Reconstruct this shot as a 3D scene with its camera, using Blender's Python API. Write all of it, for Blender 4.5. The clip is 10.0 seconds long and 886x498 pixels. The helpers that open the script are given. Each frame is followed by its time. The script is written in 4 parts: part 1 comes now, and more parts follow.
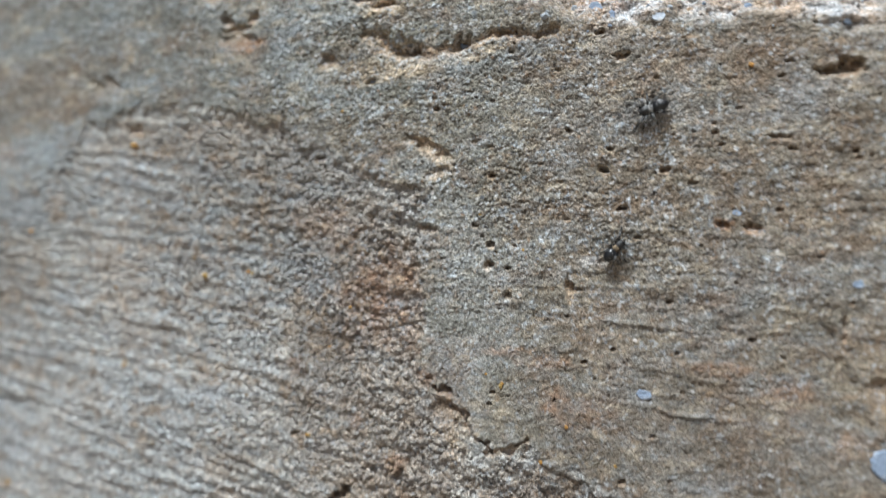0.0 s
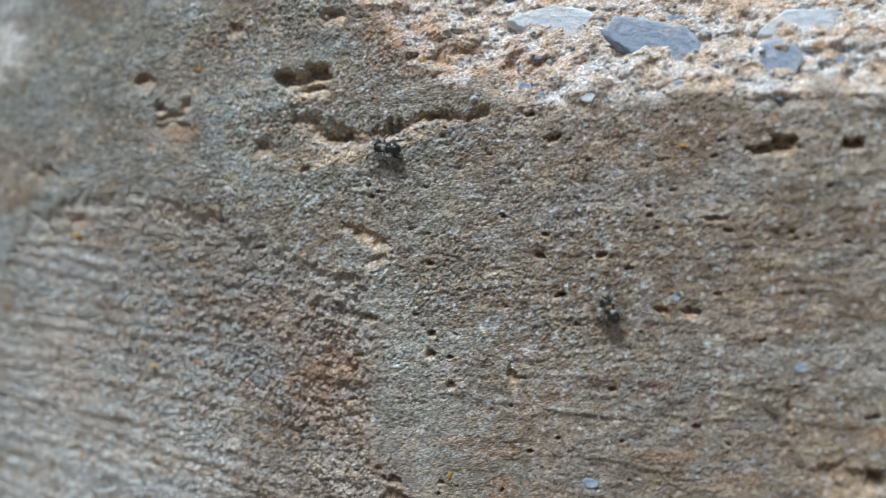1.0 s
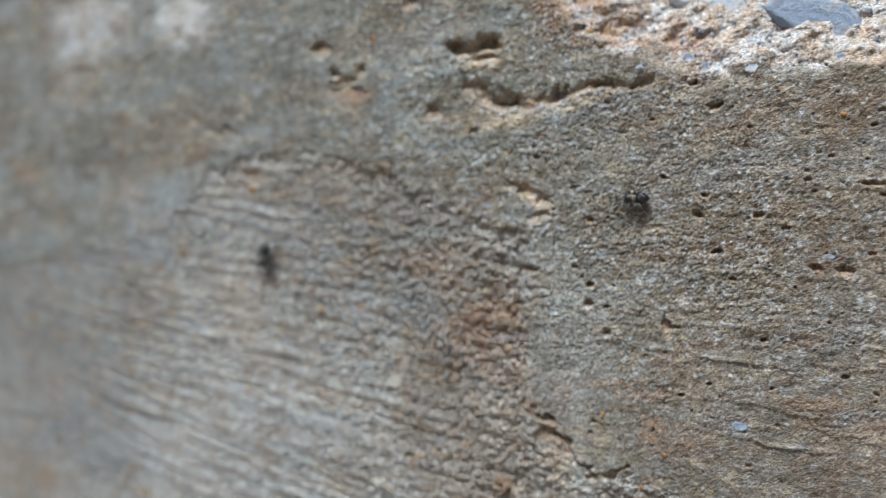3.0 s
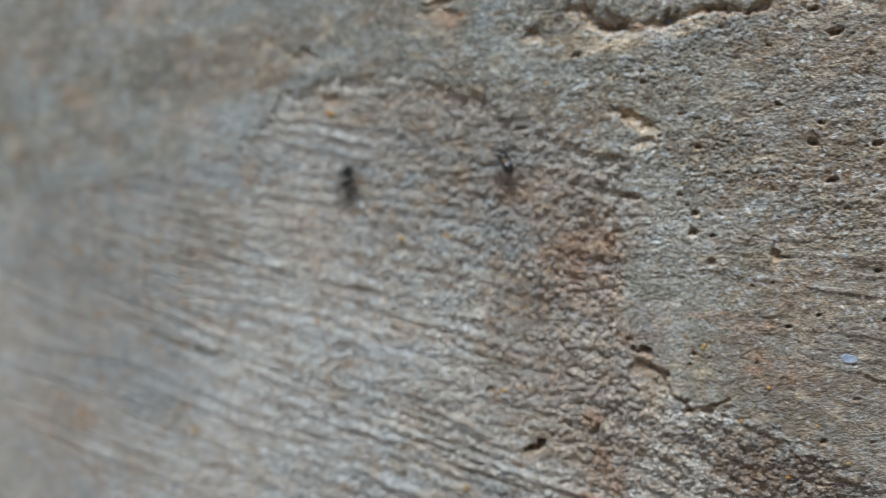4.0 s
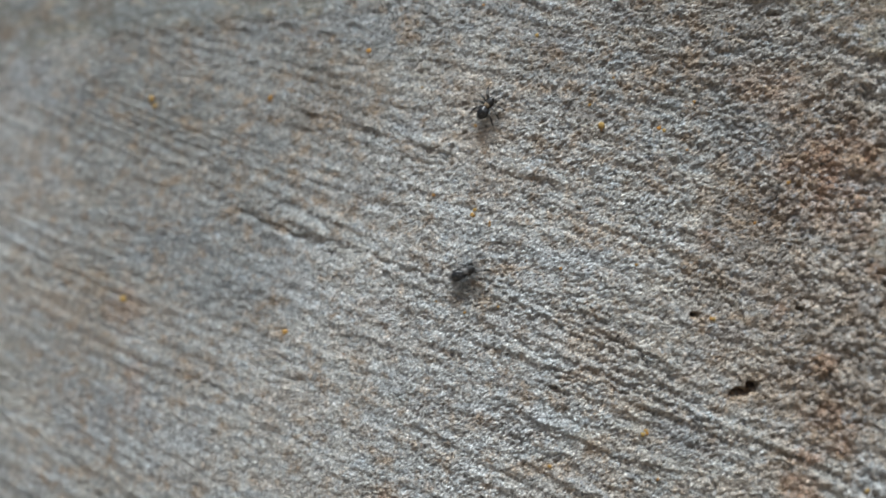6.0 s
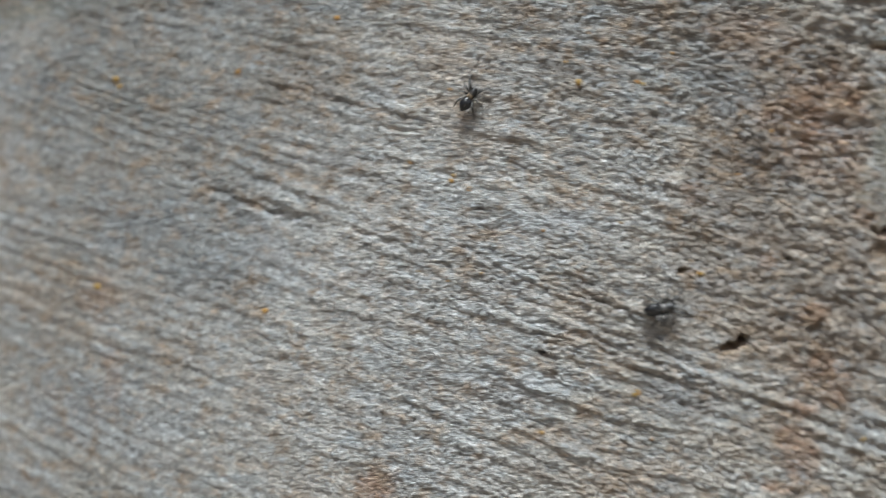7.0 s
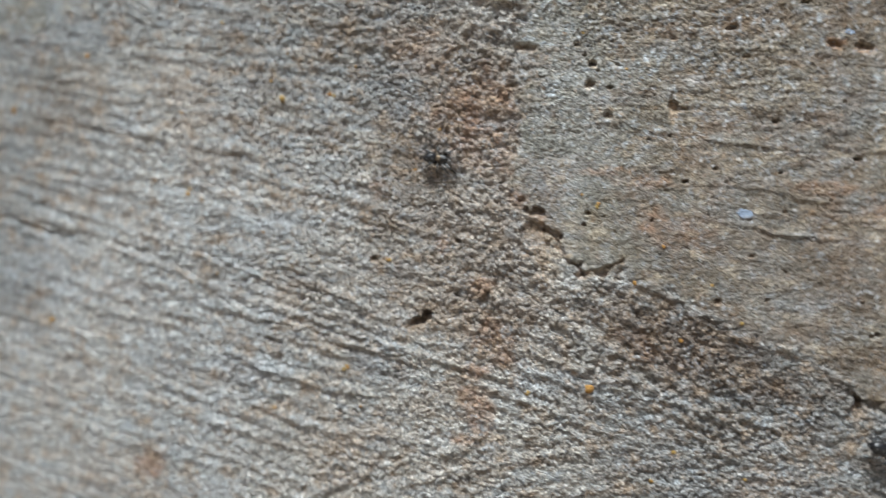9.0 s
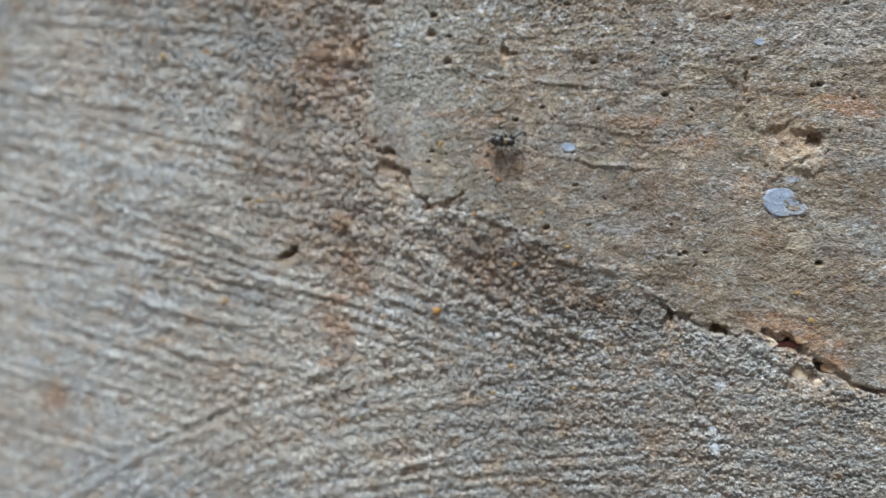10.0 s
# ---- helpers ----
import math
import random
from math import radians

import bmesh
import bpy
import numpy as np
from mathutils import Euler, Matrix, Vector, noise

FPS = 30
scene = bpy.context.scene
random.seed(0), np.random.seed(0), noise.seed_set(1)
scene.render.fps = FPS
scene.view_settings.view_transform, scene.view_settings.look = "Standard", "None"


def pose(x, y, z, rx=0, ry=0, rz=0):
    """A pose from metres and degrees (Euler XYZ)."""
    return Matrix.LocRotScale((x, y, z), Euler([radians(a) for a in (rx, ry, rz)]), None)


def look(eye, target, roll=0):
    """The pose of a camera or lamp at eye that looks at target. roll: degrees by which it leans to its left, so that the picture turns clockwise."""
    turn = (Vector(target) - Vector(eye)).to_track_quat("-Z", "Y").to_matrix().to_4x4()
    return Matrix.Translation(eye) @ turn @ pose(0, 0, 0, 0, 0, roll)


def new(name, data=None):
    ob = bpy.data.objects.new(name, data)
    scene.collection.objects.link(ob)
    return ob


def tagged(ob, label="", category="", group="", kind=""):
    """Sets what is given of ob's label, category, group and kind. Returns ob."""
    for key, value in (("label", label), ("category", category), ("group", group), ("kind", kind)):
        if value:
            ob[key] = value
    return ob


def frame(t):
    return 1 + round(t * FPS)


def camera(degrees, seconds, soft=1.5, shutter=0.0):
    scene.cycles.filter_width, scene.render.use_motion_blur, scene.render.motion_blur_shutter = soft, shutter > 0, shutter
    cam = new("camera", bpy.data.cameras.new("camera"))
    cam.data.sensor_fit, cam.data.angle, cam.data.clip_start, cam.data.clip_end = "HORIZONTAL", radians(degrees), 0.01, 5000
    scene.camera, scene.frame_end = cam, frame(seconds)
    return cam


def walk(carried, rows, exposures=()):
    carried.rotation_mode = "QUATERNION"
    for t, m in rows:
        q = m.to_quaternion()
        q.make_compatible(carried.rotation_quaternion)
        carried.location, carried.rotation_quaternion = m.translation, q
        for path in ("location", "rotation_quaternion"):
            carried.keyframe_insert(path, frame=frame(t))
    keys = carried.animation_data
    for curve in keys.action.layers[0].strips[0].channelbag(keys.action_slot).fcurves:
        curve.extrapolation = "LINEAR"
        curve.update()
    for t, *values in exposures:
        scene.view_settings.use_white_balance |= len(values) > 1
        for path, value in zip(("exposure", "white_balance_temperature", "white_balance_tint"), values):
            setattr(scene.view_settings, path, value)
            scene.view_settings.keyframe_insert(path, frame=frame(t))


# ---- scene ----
# A weathered cement wall seen from a hand's width, with two small spiders on it.
# Plan coordinates on the wall: u to the right, v up, h out of the wall, in millimetres.
MM = 0.001
BASE_Z = 0.35

# ---------------------------------------------------------------- camera
cam = camera(60.29, 10.0, soft=1.1, shutter=0.4)
cam.data.dof.use_dof = True
cam.data.dof.focus_distance = 0.0868
cam.data.dof.aperture_fstop = 9.0
walk(cam, [
    (0, pose(0.02085, -0.08672, 0.35795, 91.36, 2.50, 15.94)),
    (0.1, pose(0.02141, -0.08488, 0.35957, 91.22, 2.32, 16.63)),
    (0.2, pose(0.02146, -0.08372, 0.35994, 91.40, 2.21, 16.87)),
    (0.4, pose(0.02303, -0.08386, 0.36019, 91.04, 2.47, 17.17)),
    (0.5, pose(0.02499, -0.08440, 0.36057, 90.86, 3.01, 16.91)),
    (0.6, pose(0.02785, -0.08347, 0.36176, 90.44, 3.26, 15.80)),
    (0.8, pose(0.03009, -0.08285, 0.36639, 90.30, 4.52, 16.05)),
    (1, pose(0.02902, -0.08311, 0.36979, 90.03, 5.53, 16.59)),
    (1.2, pose(0.02828, -0.08417, 0.36970, 89.75, 5.55, 17.36)),
    (1.5, pose(0.02769, -0.08483, 0.36950, 89.86, 5.43, 17.33)),
    (1.7, pose(0.02676, -0.08523, 0.36961, 89.83, 5.32, 17.34)),
    (2, pose(0.02389, -0.08696, 0.36833, 89.50, 4.85, 18.08)),
    (2.2, pose(0.02158, -0.08810, 0.36799, 89.34, 4.68, 18.32)),
    (2.5, pose(0.02062, -0.09084, 0.36756, 89.43, 4.33, 19.38)),
    (2.7, pose(0.01987, -0.09316, 0.36753, 89.61, 4.05, 19.95)),
    (3.8, pose(0.00638, -0.09656, 0.35865, 89.01, 1.88, 18.99)),
    (4, pose(0.00145, -0.09753, 0.35667, 89.97, 1.27, 18.08)),
    (4.2, pose(-0.00447, -0.09987, 0.35854, 90.05, 1.12, 17.66)),
    (4.5, pose(-0.01399, -0.10150, 0.36028, 90.23, 1.07, 16.67)),
    (4.7, pose(-0.02060, -0.10240, 0.35689, 91.18, -0.93, 17.00)),
    (5, pose(-0.02617, -0.10001, 0.34871, 90.71, -4.61, 15.85)),
    (5.1, pose(-0.02612, -0.09766, 0.34822, 91.32, -4.80, 15.14)),
    (5.2, pose(-0.02672, -0.09552, 0.34876, 91.41, -4.81, 14.46)),
    (5.4, pose(-0.02759, -0.08963, 0.34638, 92.51, -5.65, 12.04)),
    (5.5, pose(-0.02869, -0.08828, 0.34433, 92.69, -6.24, 11.52)),
    (5.7, pose(-0.03125, -0.08743, 0.34072, 93.37, -7.37, 11.63)),
    (6.8, pose(-0.03962, -0.08637, 0.33423, 91.84, -7.32, 11.30)),
    (7, pose(-0.03424, -0.08466, 0.33499, 92.24, -4.74, 10.64)),
    (7.2, pose(-0.03179, -0.08444, 0.33458, 91.16, -3.96, 9.88)),
    (7.4, pose(-0.03039, -0.08445, 0.33246, 90.60, -4.01, 9.53)),
    (7.5, pose(-0.02871, -0.08546, 0.33141, 90.33, -3.85, 10.44)),
    (7.7, pose(-0.02342, -0.08799, 0.33327, 90.22, -3.29, 10.75)),
    (7.9, pose(-0.01573, -0.08904, 0.33608, 90.77, -1.94, 10.56)),
    (8, pose(-0.01292, -0.08902, 0.33673, 90.81, -1.54, 10.88)),
    (8.1, pose(-0.01173, -0.08899, 0.33706, 90.70, -1.25, 10.62)),
    (8.2, pose(-0.00980, -0.08921, 0.33729, 90.37, -1.06, 11.06)),
    (8.5, pose(-0.00186, -0.08850, 0.33875, 89.93, -0.64, 12.22)),
    (8.7, pose(0.00029, -0.08910, 0.33987, 89.98, -0.39, 12.41)),
    (9, pose(0.00426, -0.08883, 0.33910, 90.01, 0.02, 12.62)),
    (9.2, pose(0.00850, -0.08862, 0.33211, 88.94, 0.19, 11.87)),
    (9.4, pose(0.01318, -0.09160, 0.33210, 88.95, 0.43, 12.62)),
    (9.5, pose(0.01499, -0.09210, 0.33261, 89.70, 0.34, 12.16)),
    (9.6, pose(0.01693, -0.09242, 0.33358, 89.72, 0.44, 12.09)),
    (9.8, pose(0.02045, -0.09291, 0.33223, 89.92, 0.95, 12.07)),
    (10, pose(0.02345, -0.09366, 0.33160, 89.58, 1.14, 12.58)),
], exposures=[(0, -0.01, 5760, 3), (1, -0.24, 5720, 3), (2.5, -0.19, 5760, 3), (4.5, -0.22, 5780, 3), (5.5, -0.25, 5800, 3), (7.5, -0.16, 5870, 3), (10, 0, 5780, 3)])

# ---------------------------------------------------------------- light
SUN_ELEV, SUN_AZ = 67.0, 187.0   # degrees; azimuth from north (+y) clockwise
world = bpy.data.worlds.new("sky")
scene.world = world
world.use_nodes = True
wn = world.node_tree
wn.nodes.clear()
sky = wn.nodes.new("ShaderNodeTexSky")
sky.sky_type = "NISHITA"
sky.sun_disc = False
sky.sun_elevation = radians(SUN_ELEV)
sky.sun_rotation = radians(SUN_AZ)
sky.dust_density = 7.0
sky.air_density = 0.5
bgn = wn.nodes.new("ShaderNodeBackground")
bgn.inputs["Strength"].default_value = 0.064
wout = wn.nodes.new("ShaderNodeOutputWorld")
wn.links.new(sky.outputs[0], bgn.inputs[0])
wn.links.new(bgn.outputs[0], wout.inputs[0])

sun_data = bpy.data.lights.new("sun", "SUN")
sun_data.energy = 6.2
sun_data.angle = radians(16)
sun_data.color = (1.0, 0.975, 0.94)
sun = new("sun", sun_data)
az, el = radians(SUN_AZ), radians(SUN_ELEV)
sun.matrix_world = look((math.sin(az) * math.cos(el) * 3, math.cos(az) * math.cos(el) * 3, math.sin(el) * 3 + BASE_Z), (0, 0, BASE_Z))


# ---------------------------------------------------------------- materials
class Nodes:
    """Short hand for building a node material."""

    def __init__(self, name):
        self.mat = bpy.data.materials.new(name)
        self.mat.use_nodes = True
        self.tree = self.mat.node_tree
        self.bsdf = self.tree.nodes["Principled BSDF"]

    def node(self, kind, **inputs):
        n = self.tree.nodes.new(kind)
        for key, value in inputs.items():
            self.set(n.inputs[key], value)
        return n

    def set(self, socket, value):
        if isinstance(value, bpy.types.NodeSocket):
            self.tree.links.new(value, socket)
        else:
            socket.default_value = value

    def coords(self, scale=(1, 1, 1)):
        tc = self.node("ShaderNodeTexCoord")
        mp = self.node("ShaderNodeMapping", Vector=tc.outputs["Object"], Scale=scale)
        return mp.outputs[0]

    def noise(self, vec, scale, detail=3.0, rough=0.55):
        return self.node("ShaderNodeTexNoise", Vector=vec, Scale=scale, Detail=detail, Roughness=rough).outputs[0]

    def ramp(self, fac, stops):
        n = self.node("ShaderNodeValToRGB", Fac=fac)
        el = n.color_ramp.elements
        while len(el) < len(stops):
            el.new(0.5)
        for e, (p, c) in zip(el, stops):
            e.position = p
            e.color = (c, c, c, 1) if isinstance(c, (int, float)) else (*c, 1)
        return n.outputs[0]

    def mix(self, fac, a, b, mode="MIX"):
        n = self.tree.nodes.new("ShaderNodeMix")
        n.data_type, n.blend_type = "RGBA", mode
        self.set(n.inputs[0], fac)
        for s, value in ((n.inputs[6], a), (n.inputs[7], b)):
            self.set(s, value if isinstance(value, bpy.types.NodeSocket) else (*value, 1))
        return n.outputs[2]

    def math(self, op, a, b=0.0):
        n = self.tree.nodes.new("ShaderNodeMath")
        n.operation = op
        self.set(n.inputs[0], a)
        self.set(n.inputs[1], b)
        return n.outputs[0]

    def bump(self, height, distance, strength=1.0, normal=None):
        n = self.node("ShaderNodeBump", Height=height, Distance=distance, Strength=strength)
        if normal is not None:
            self.set(n.inputs["Normal"], normal)
        return n.outputs[0]

    def finish(self, color, rough=0.9, normal=None, spec=0.3, metal=0.0):
        self.set(self.bsdf.inputs["Base Color"], color if isinstance(color, bpy.types.NodeSocket) else (*color, 1))
        self.set(self.bsdf.inputs["Roughness"], rough)
        self.bsdf.inputs["Specular IOR Level"].default_value = spec
        self.bsdf.inputs["Metallic"].default_value = metal
        if normal is not None:
            self.set(self.bsdf.inputs["Normal"], normal)
        return self.mat


def cement_material():
    """Aged cement: sand grains, dark pores, drag marks, brown and rust stains, lime bloom; some light and shade is in
    the colour.
    """
    m = Nodes("aged_cement")
    vec = m.coords()
    wear_shade = m.node("ShaderNodeAttribute")
    wear_shade.attribute_name = "wear_shade"
    spots = m.node("ShaderNodeAttribute")
    spots.attribute_name = "spots"
    w = m.node("ShaderNodeSeparateColor", Color=wear_shade.outputs["Color"])
    s = m.node("ShaderNodeSeparateColor", Color=spots.outputs["Color"])
    grainy, slate = spots.outputs["Alpha"], wear_shade.outputs["Alpha"]
    brown, pale, rust = w.outputs[0], w.outputs[1], w.outputs[2]
    lime_sheen, broken, rough = s.outputs[0], s.outputs[1], s.outputs[2]
    cloud = m.noise(vec, 90, 4)
    cloud2 = m.noise(vec, 420, 4, 0.65)
    half = m.ramp(cloud, [(0.35, 0.0), (0.65, 1.0)])
    cement = m.mix(half, (0.195, 0.184, 0.149), (0.285, 0.271, 0.228))
    comb = m.mix(half, (0.52, 0.485, 0.43), (0.70, 0.66, 0.60))
    # the combed coat is warmer in some places, bluer in others
    tint = m.noise(m.coords((0.7, 1.0, 1.2)), 75, 4, 0.6)
    comb = m.mix(m.ramp(tint, [(0.52, 0.0), (0.66, 0.55)]), comb, (0.60, 0.46, 0.34))
    comb = m.mix(m.ramp(tint, [(0.34, 0.6), (0.48, 0.0)]), comb, (0.48, 0.515, 0.57))
    col = m.mix(rough, cement, comb)
    breakup = m.ramp(cloud2, [(0.3, 0.3), (0.62, 1.0)])
    col = m.mix(m.math("MULTIPLY", pale, breakup), col, (0.68, 0.54, 0.37))
    col = m.mix(m.math("MULTIPLY", lime_sheen, breakup), col, (0.68, 0.70, 0.715))
    # bloom and umber dirt in cloudy mottles, drawn out a little along the trowel's way
    vec2 = m.coords((0.55, 1.0, 1.0))
    bloom = m.ramp(m.noise(vec2, 380, 6, 0.75), [(0.50, 0.0), (0.64, 0.85)])
    col = m.mix(m.math("MULTIPLY", bloom, m.math("ADD", 0.45, m.math("MULTIPLY", rough, 0.3))), col, (0.55, 0.58, 0.60))
    veil = m.ramp(m.noise(vec2, 110, 5, 0.65), [(0.50, 0.0), (0.66, 0.5)])
    col = m.mix(m.math("MULTIPLY", veil, m.math("SUBTRACT", 1.0, m.math("MULTIPLY", rough, 0.7))), col, (0.38, 0.44, 0.49))
    col = m.mix(m.math("MULTIPLY", slate, 0.85), col, m.mix(half, (0.165, 0.171, 0.170), (0.232, 0.244, 0.246)))
    col = m.mix(m.math("MULTIPLY", brown, breakup), col, (0.238, 0.166, 0.112))
    umber = m.ramp(m.noise(m.coords((0.6, 1.0, 0.9)), 210, 6, 0.7), [(0.48, 0.0), (0.64, 0.65)])
    col = m.mix(m.math("MULTIPLY", umber, m.math("SUBTRACT", 1.0, m.math("MULTIPLY", rough, 0.6))), col, (0.215, 0.145, 0.092))
    # broken edge: sandy chips, mottled bluish white to paint in skylight on its upward slope
    chips = m.mix(m.ramp(m.noise(vec, 330, 5, 0.7), [(0.43, 0.0), (0.63, 1.0)]), (0.56, 0.42, 0.31), (0.70, 0.715, 0.74))
    col = m.mix(m.math("MULTIPLY", broken, 0.9), col, chips)
    col = m.mix(m.math("MULTIPLY", rust, breakup), col, (0.42, 0.215, 0.105))
    tan = m.ramp(m.noise(m.coords((0.8, 1.0, 1.0)), 460, 5, 0.7), [(0.50, 0.0), (0.65, 0.8)])
    col = m.mix(m.math("MULTIPLY", tan, rough), col, (0.45, 0.34, 0.24))
    flour = m.math("MULTIPLY", m.ramp(m.noise(vec, 260, 4, 0.6), [(0.46, 0.0), (0.6, 1.0)]), m.ramp(m.noise(vec, 1500, 4, 0.65), [(0.52, 0.0), (0.62, 0.85)]))
    col = m.mix(m.math("MULTIPLY", flour, grainy), col, (0.60, 0.66, 0.72))
    ochre = m.ramp(m.noise(vec2, 620, 5, 0.7), [(0.60, 0.0), (0.72, 0.5)])
    col = m.mix(ochre, col, (0.40, 0.27, 0.16))
    smear = m.noise(m.coords((0.5, 1.0, 1.0)), 520, 5, 0.65)
    bare = m.math("SUBTRACT", 1.0, rough)
    col = m.mix(m.math("MULTIPLY", bare, m.ramp(smear, [(0.54, 0.0), (0.66, 0.6)])), col, (0.47, 0.40, 0.30))
    col = m.mix(m.math("MULTIPLY", bare, m.ramp(smear, [(0.34, 0.55), (0.45, 0.0)])), col, (0.150, 0.135, 0.112))
    # pale flecks of lime rubbed along the trowel's way
    fleck = m.ramp(m.noise(m.coords((0.45, 1.0, 1.0)), 900, 4, 0.65), [(0.56, 0.0), (0.68, 0.75)])
    fleck = m.math("MULTIPLY", m.math("MULTIPLY", fleck, m.math("ADD", 0.1, grainy)), m.ramp(m.noise(vec, 170, 3), [(0.42, 0.25), (0.6, 1.0)]))
    col = m.mix(m.math("MULTIPLY", fleck, m.math("SUBTRACT", 1.0, m.math("MULTIPLY", brown, 0.5))), col, (0.43, 0.475, 0.52))
    # single sand grains of several sizes and colours
    warp = m.node("ShaderNodeTexNoise", Vector=vec, Scale=1500.0, Detail=2.0)
    bent = m.tree.nodes.new("ShaderNodeVectorMath")
    bent.operation = "MULTIPLY_ADD"
    m.set(bent.inputs[0], warp.outputs["Color"])
    bent.inputs[1].default_value = (0.0006, 0.0006, 0.0006)
    m.set(bent.inputs[2], vec)
    sand = m.node("ShaderNodeTexVoronoi", Vector=bent.outputs[0], Scale=5000.0, Randomness=1.0)
    tone = m.node("ShaderNodeSeparateColor", Color=sand.outputs["Color"])
    col = m.mix(grainy, col, m.ramp(tone.outputs[0], [(0.0, 0.38), (0.5, 0.97), (1.0, 1.68)]), "MULTIPLY")
    col = m.mix(m.math("MULTIPLY", rough, 0.5), col, m.ramp(tone.outputs[1], [(0.0, 0.5), (0.45, 1.0), (1.0, 1.6)]), "MULTIPLY")
    grains = m.node("ShaderNodeTexVoronoi", Vector=bent.outputs[0], Scale=2100.0, Randomness=1.0)
    pick = m.node("ShaderNodeSeparateColor", Color=grains.outputs["Color"])
    scatter = m.math("MULTIPLY", grainy, m.ramp(m.noise(vec, 800, 3), [(0.38, 0.3), (0.58, 1.0)]))
    core = m.math("MULTIPLY", scatter, m.ramp(grains.outputs["Distance"], [(0.35, 1.0), (0.6, 0.0)]))
    col = m.mix(m.math("MULTIPLY", core, m.ramp(pick.outputs[0], [(0.1, 0.8), (0.2, 0.0)])), col, (0.06, 0.055, 0.05))
    col = m.mix(m.math("MULTIPLY", core, m.ramp(pick.outputs[1], [(0.84, 0.0), (0.95, 0.8)])), col, (0.80, 0.81, 0.82))
    col = m.mix(m.math("MULTIPLY", core, m.ramp(pick.outputs[2], [(0.88, 0.0), (0.97, 0.55)])), col, (0.40, 0.24, 0.13))
    col = m.mix(m.math("MULTIPLY", core, m.ramp(pick.outputs[2], [(0.05, 0.6), (0.10, 0.0)])), col, (0.32, 0.37, 0.44))
    dirt = m.noise(vec, 1100, 4, 0.7)
    col = m.mix(0.7, col, m.ramp(dirt, [(0.28, 0.5), (0.5, 1.0), (0.75, 1.25)]), "MULTIPLY")
    fine = m.noise(vec, 6500, 3, 0.7)
    n1 = m.bump(fine, 0.0004, m.math("ADD", 0.6, m.math("MULTIPLY", rough, 0.4)))
    n2 = m.bump(m.math("SUBTRACT", 1.0, sand.outputs["Distance"]), 0.0003, m.math("ADD", 0.6, m.math("MULTIPLY", rough, 0.3)), n1)
    n3 = m.bump(dirt, 0.0005, 0.45, n2)
    return m.finish(col, m.ramp(cloud2, [(0.3, 0.72), (0.7, 0.95)]), n3, 0.2)


def stone_material(name, a, b, crust=0.75):
    m = Nodes(name)
    vec = m.coords()
    col = m.mix(m.noise(vec, 700, 5, 0.6), a, b)
    col = m.mix(m.ramp(m.noise(vec, 330, 5, 0.7), [(0.50, 0.0), (0.64, crust)]), col, (0.64, 0.62, 0.58))
    col = m.mix(m.ramp(m.noise(vec, 520, 5, 0.7), [(0.60, 0.0), (0.70, 0.6)]), col, (0.30, 0.20, 0.12))
    col = m.mix(0.5, col, m.ramp(m.noise(vec, 3500, 3, 0.7), [(0.3, 0.7), (0.7, 1.25)]), "MULTIPLY")
    return m.finish(col, 0.7, m.bump(m.noise(vec, 1500, 6, 0.7), 0.0004, 0.8), 0.4)


def lichen_material():
    m = Nodes("orange_lichen")
    vec = m.coords()
    info = m.node("ShaderNodeObjectInfo")
    col = m.mix(info.outputs["Random"], (0.50, 0.26, 0.07), (0.47, 0.35, 0.12))
    col = m.mix(m.noise(vec, 4000, 3), m.mix(0.6, col, (0.2, 0.09, 0.02)), col)
    return m.finish(col, 0.85, m.bump(m.noise(vec, 6000, 3), 0.00008, 0.8))


def ground_material():
    m = Nodes("dry_soil")
    vec = m.coords()
    col = m.mix(m.noise(vec, 14, 6, 0.65), (0.16, 0.13, 0.10), (0.34, 0.30, 0.25))
    return m.finish(col, 0.95, m.bump(m.noise(vec, 120, 6), 0.01, 0.6))


def chitin_material(name, dark, light, gloss, scale):
    m = Nodes(name)
    vec = m.coords()
    col = m.mix(m.ramp(m.noise(vec, scale, 4, 0.6), [(0.42, 0.0), (0.62, 1.0)]), dark, light)
    return m.finish(col, gloss, m.bump(m.noise(vec, 9000, 2), 0.00004, 0.6), 0.5)


def leg_material():
    """Translucent grey leg with dark rings."""
    m = Nodes("banded_leg")
    tc = m.node("ShaderNodeTexCoord")
    ln = m.tree.nodes.new("ShaderNodeVectorMath")
    ln.operation = "LENGTH"
    m.set(ln.inputs[0], tc.outputs["Object"])
    band = m.math("FRACT", m.math("MULTIPLY", ln.outputs["Value"], 800.0))
    col = m.mix(m.ramp(band, [(0.45, 0.0), (0.6, 1.0), (0.9, 1.0), (1.0, 0.0)]), (0.015, 0.013, 0.012), (0.14, 0.14, 0.14))
    m.bsdf.inputs["Alpha"].default_value = 0.55
    return m.finish(col, 0.6, m.bump(m.noise(tc.outputs["Object"], 12000, 2), 0.00003, 0.6), 0.5)


CEMENT = cement_material()
STONES = {
    "blue": stone_material("blue_grey_flint", (0.20, 0.25, 0.34), (0.33, 0.40, 0.52), 0.35),
    "white": stone_material("pale_flint", (0.42, 0.48, 0.57), (0.64, 0.68, 0.74)),
    "tan": stone_material("tan_pebble", (0.30, 0.19, 0.10), (0.48, 0.34, 0.20)),
    "sand": stone_material("sandy_lump", (0.46, 0.35, 0.24), (0.66, 0.56, 0.43), 0.4),
    "red": stone_material("red_pebble", (0.16, 0.055, 0.05), (0.26, 0.10, 0.09)),
}
LICHEN = lichen_material()
SOIL = ground_material()
BLACK_GLOSS = chitin_material("black_shiny_chitin", (0.006, 0.006, 0.007), (0.022, 0.022, 0.024), 0.3, 900)
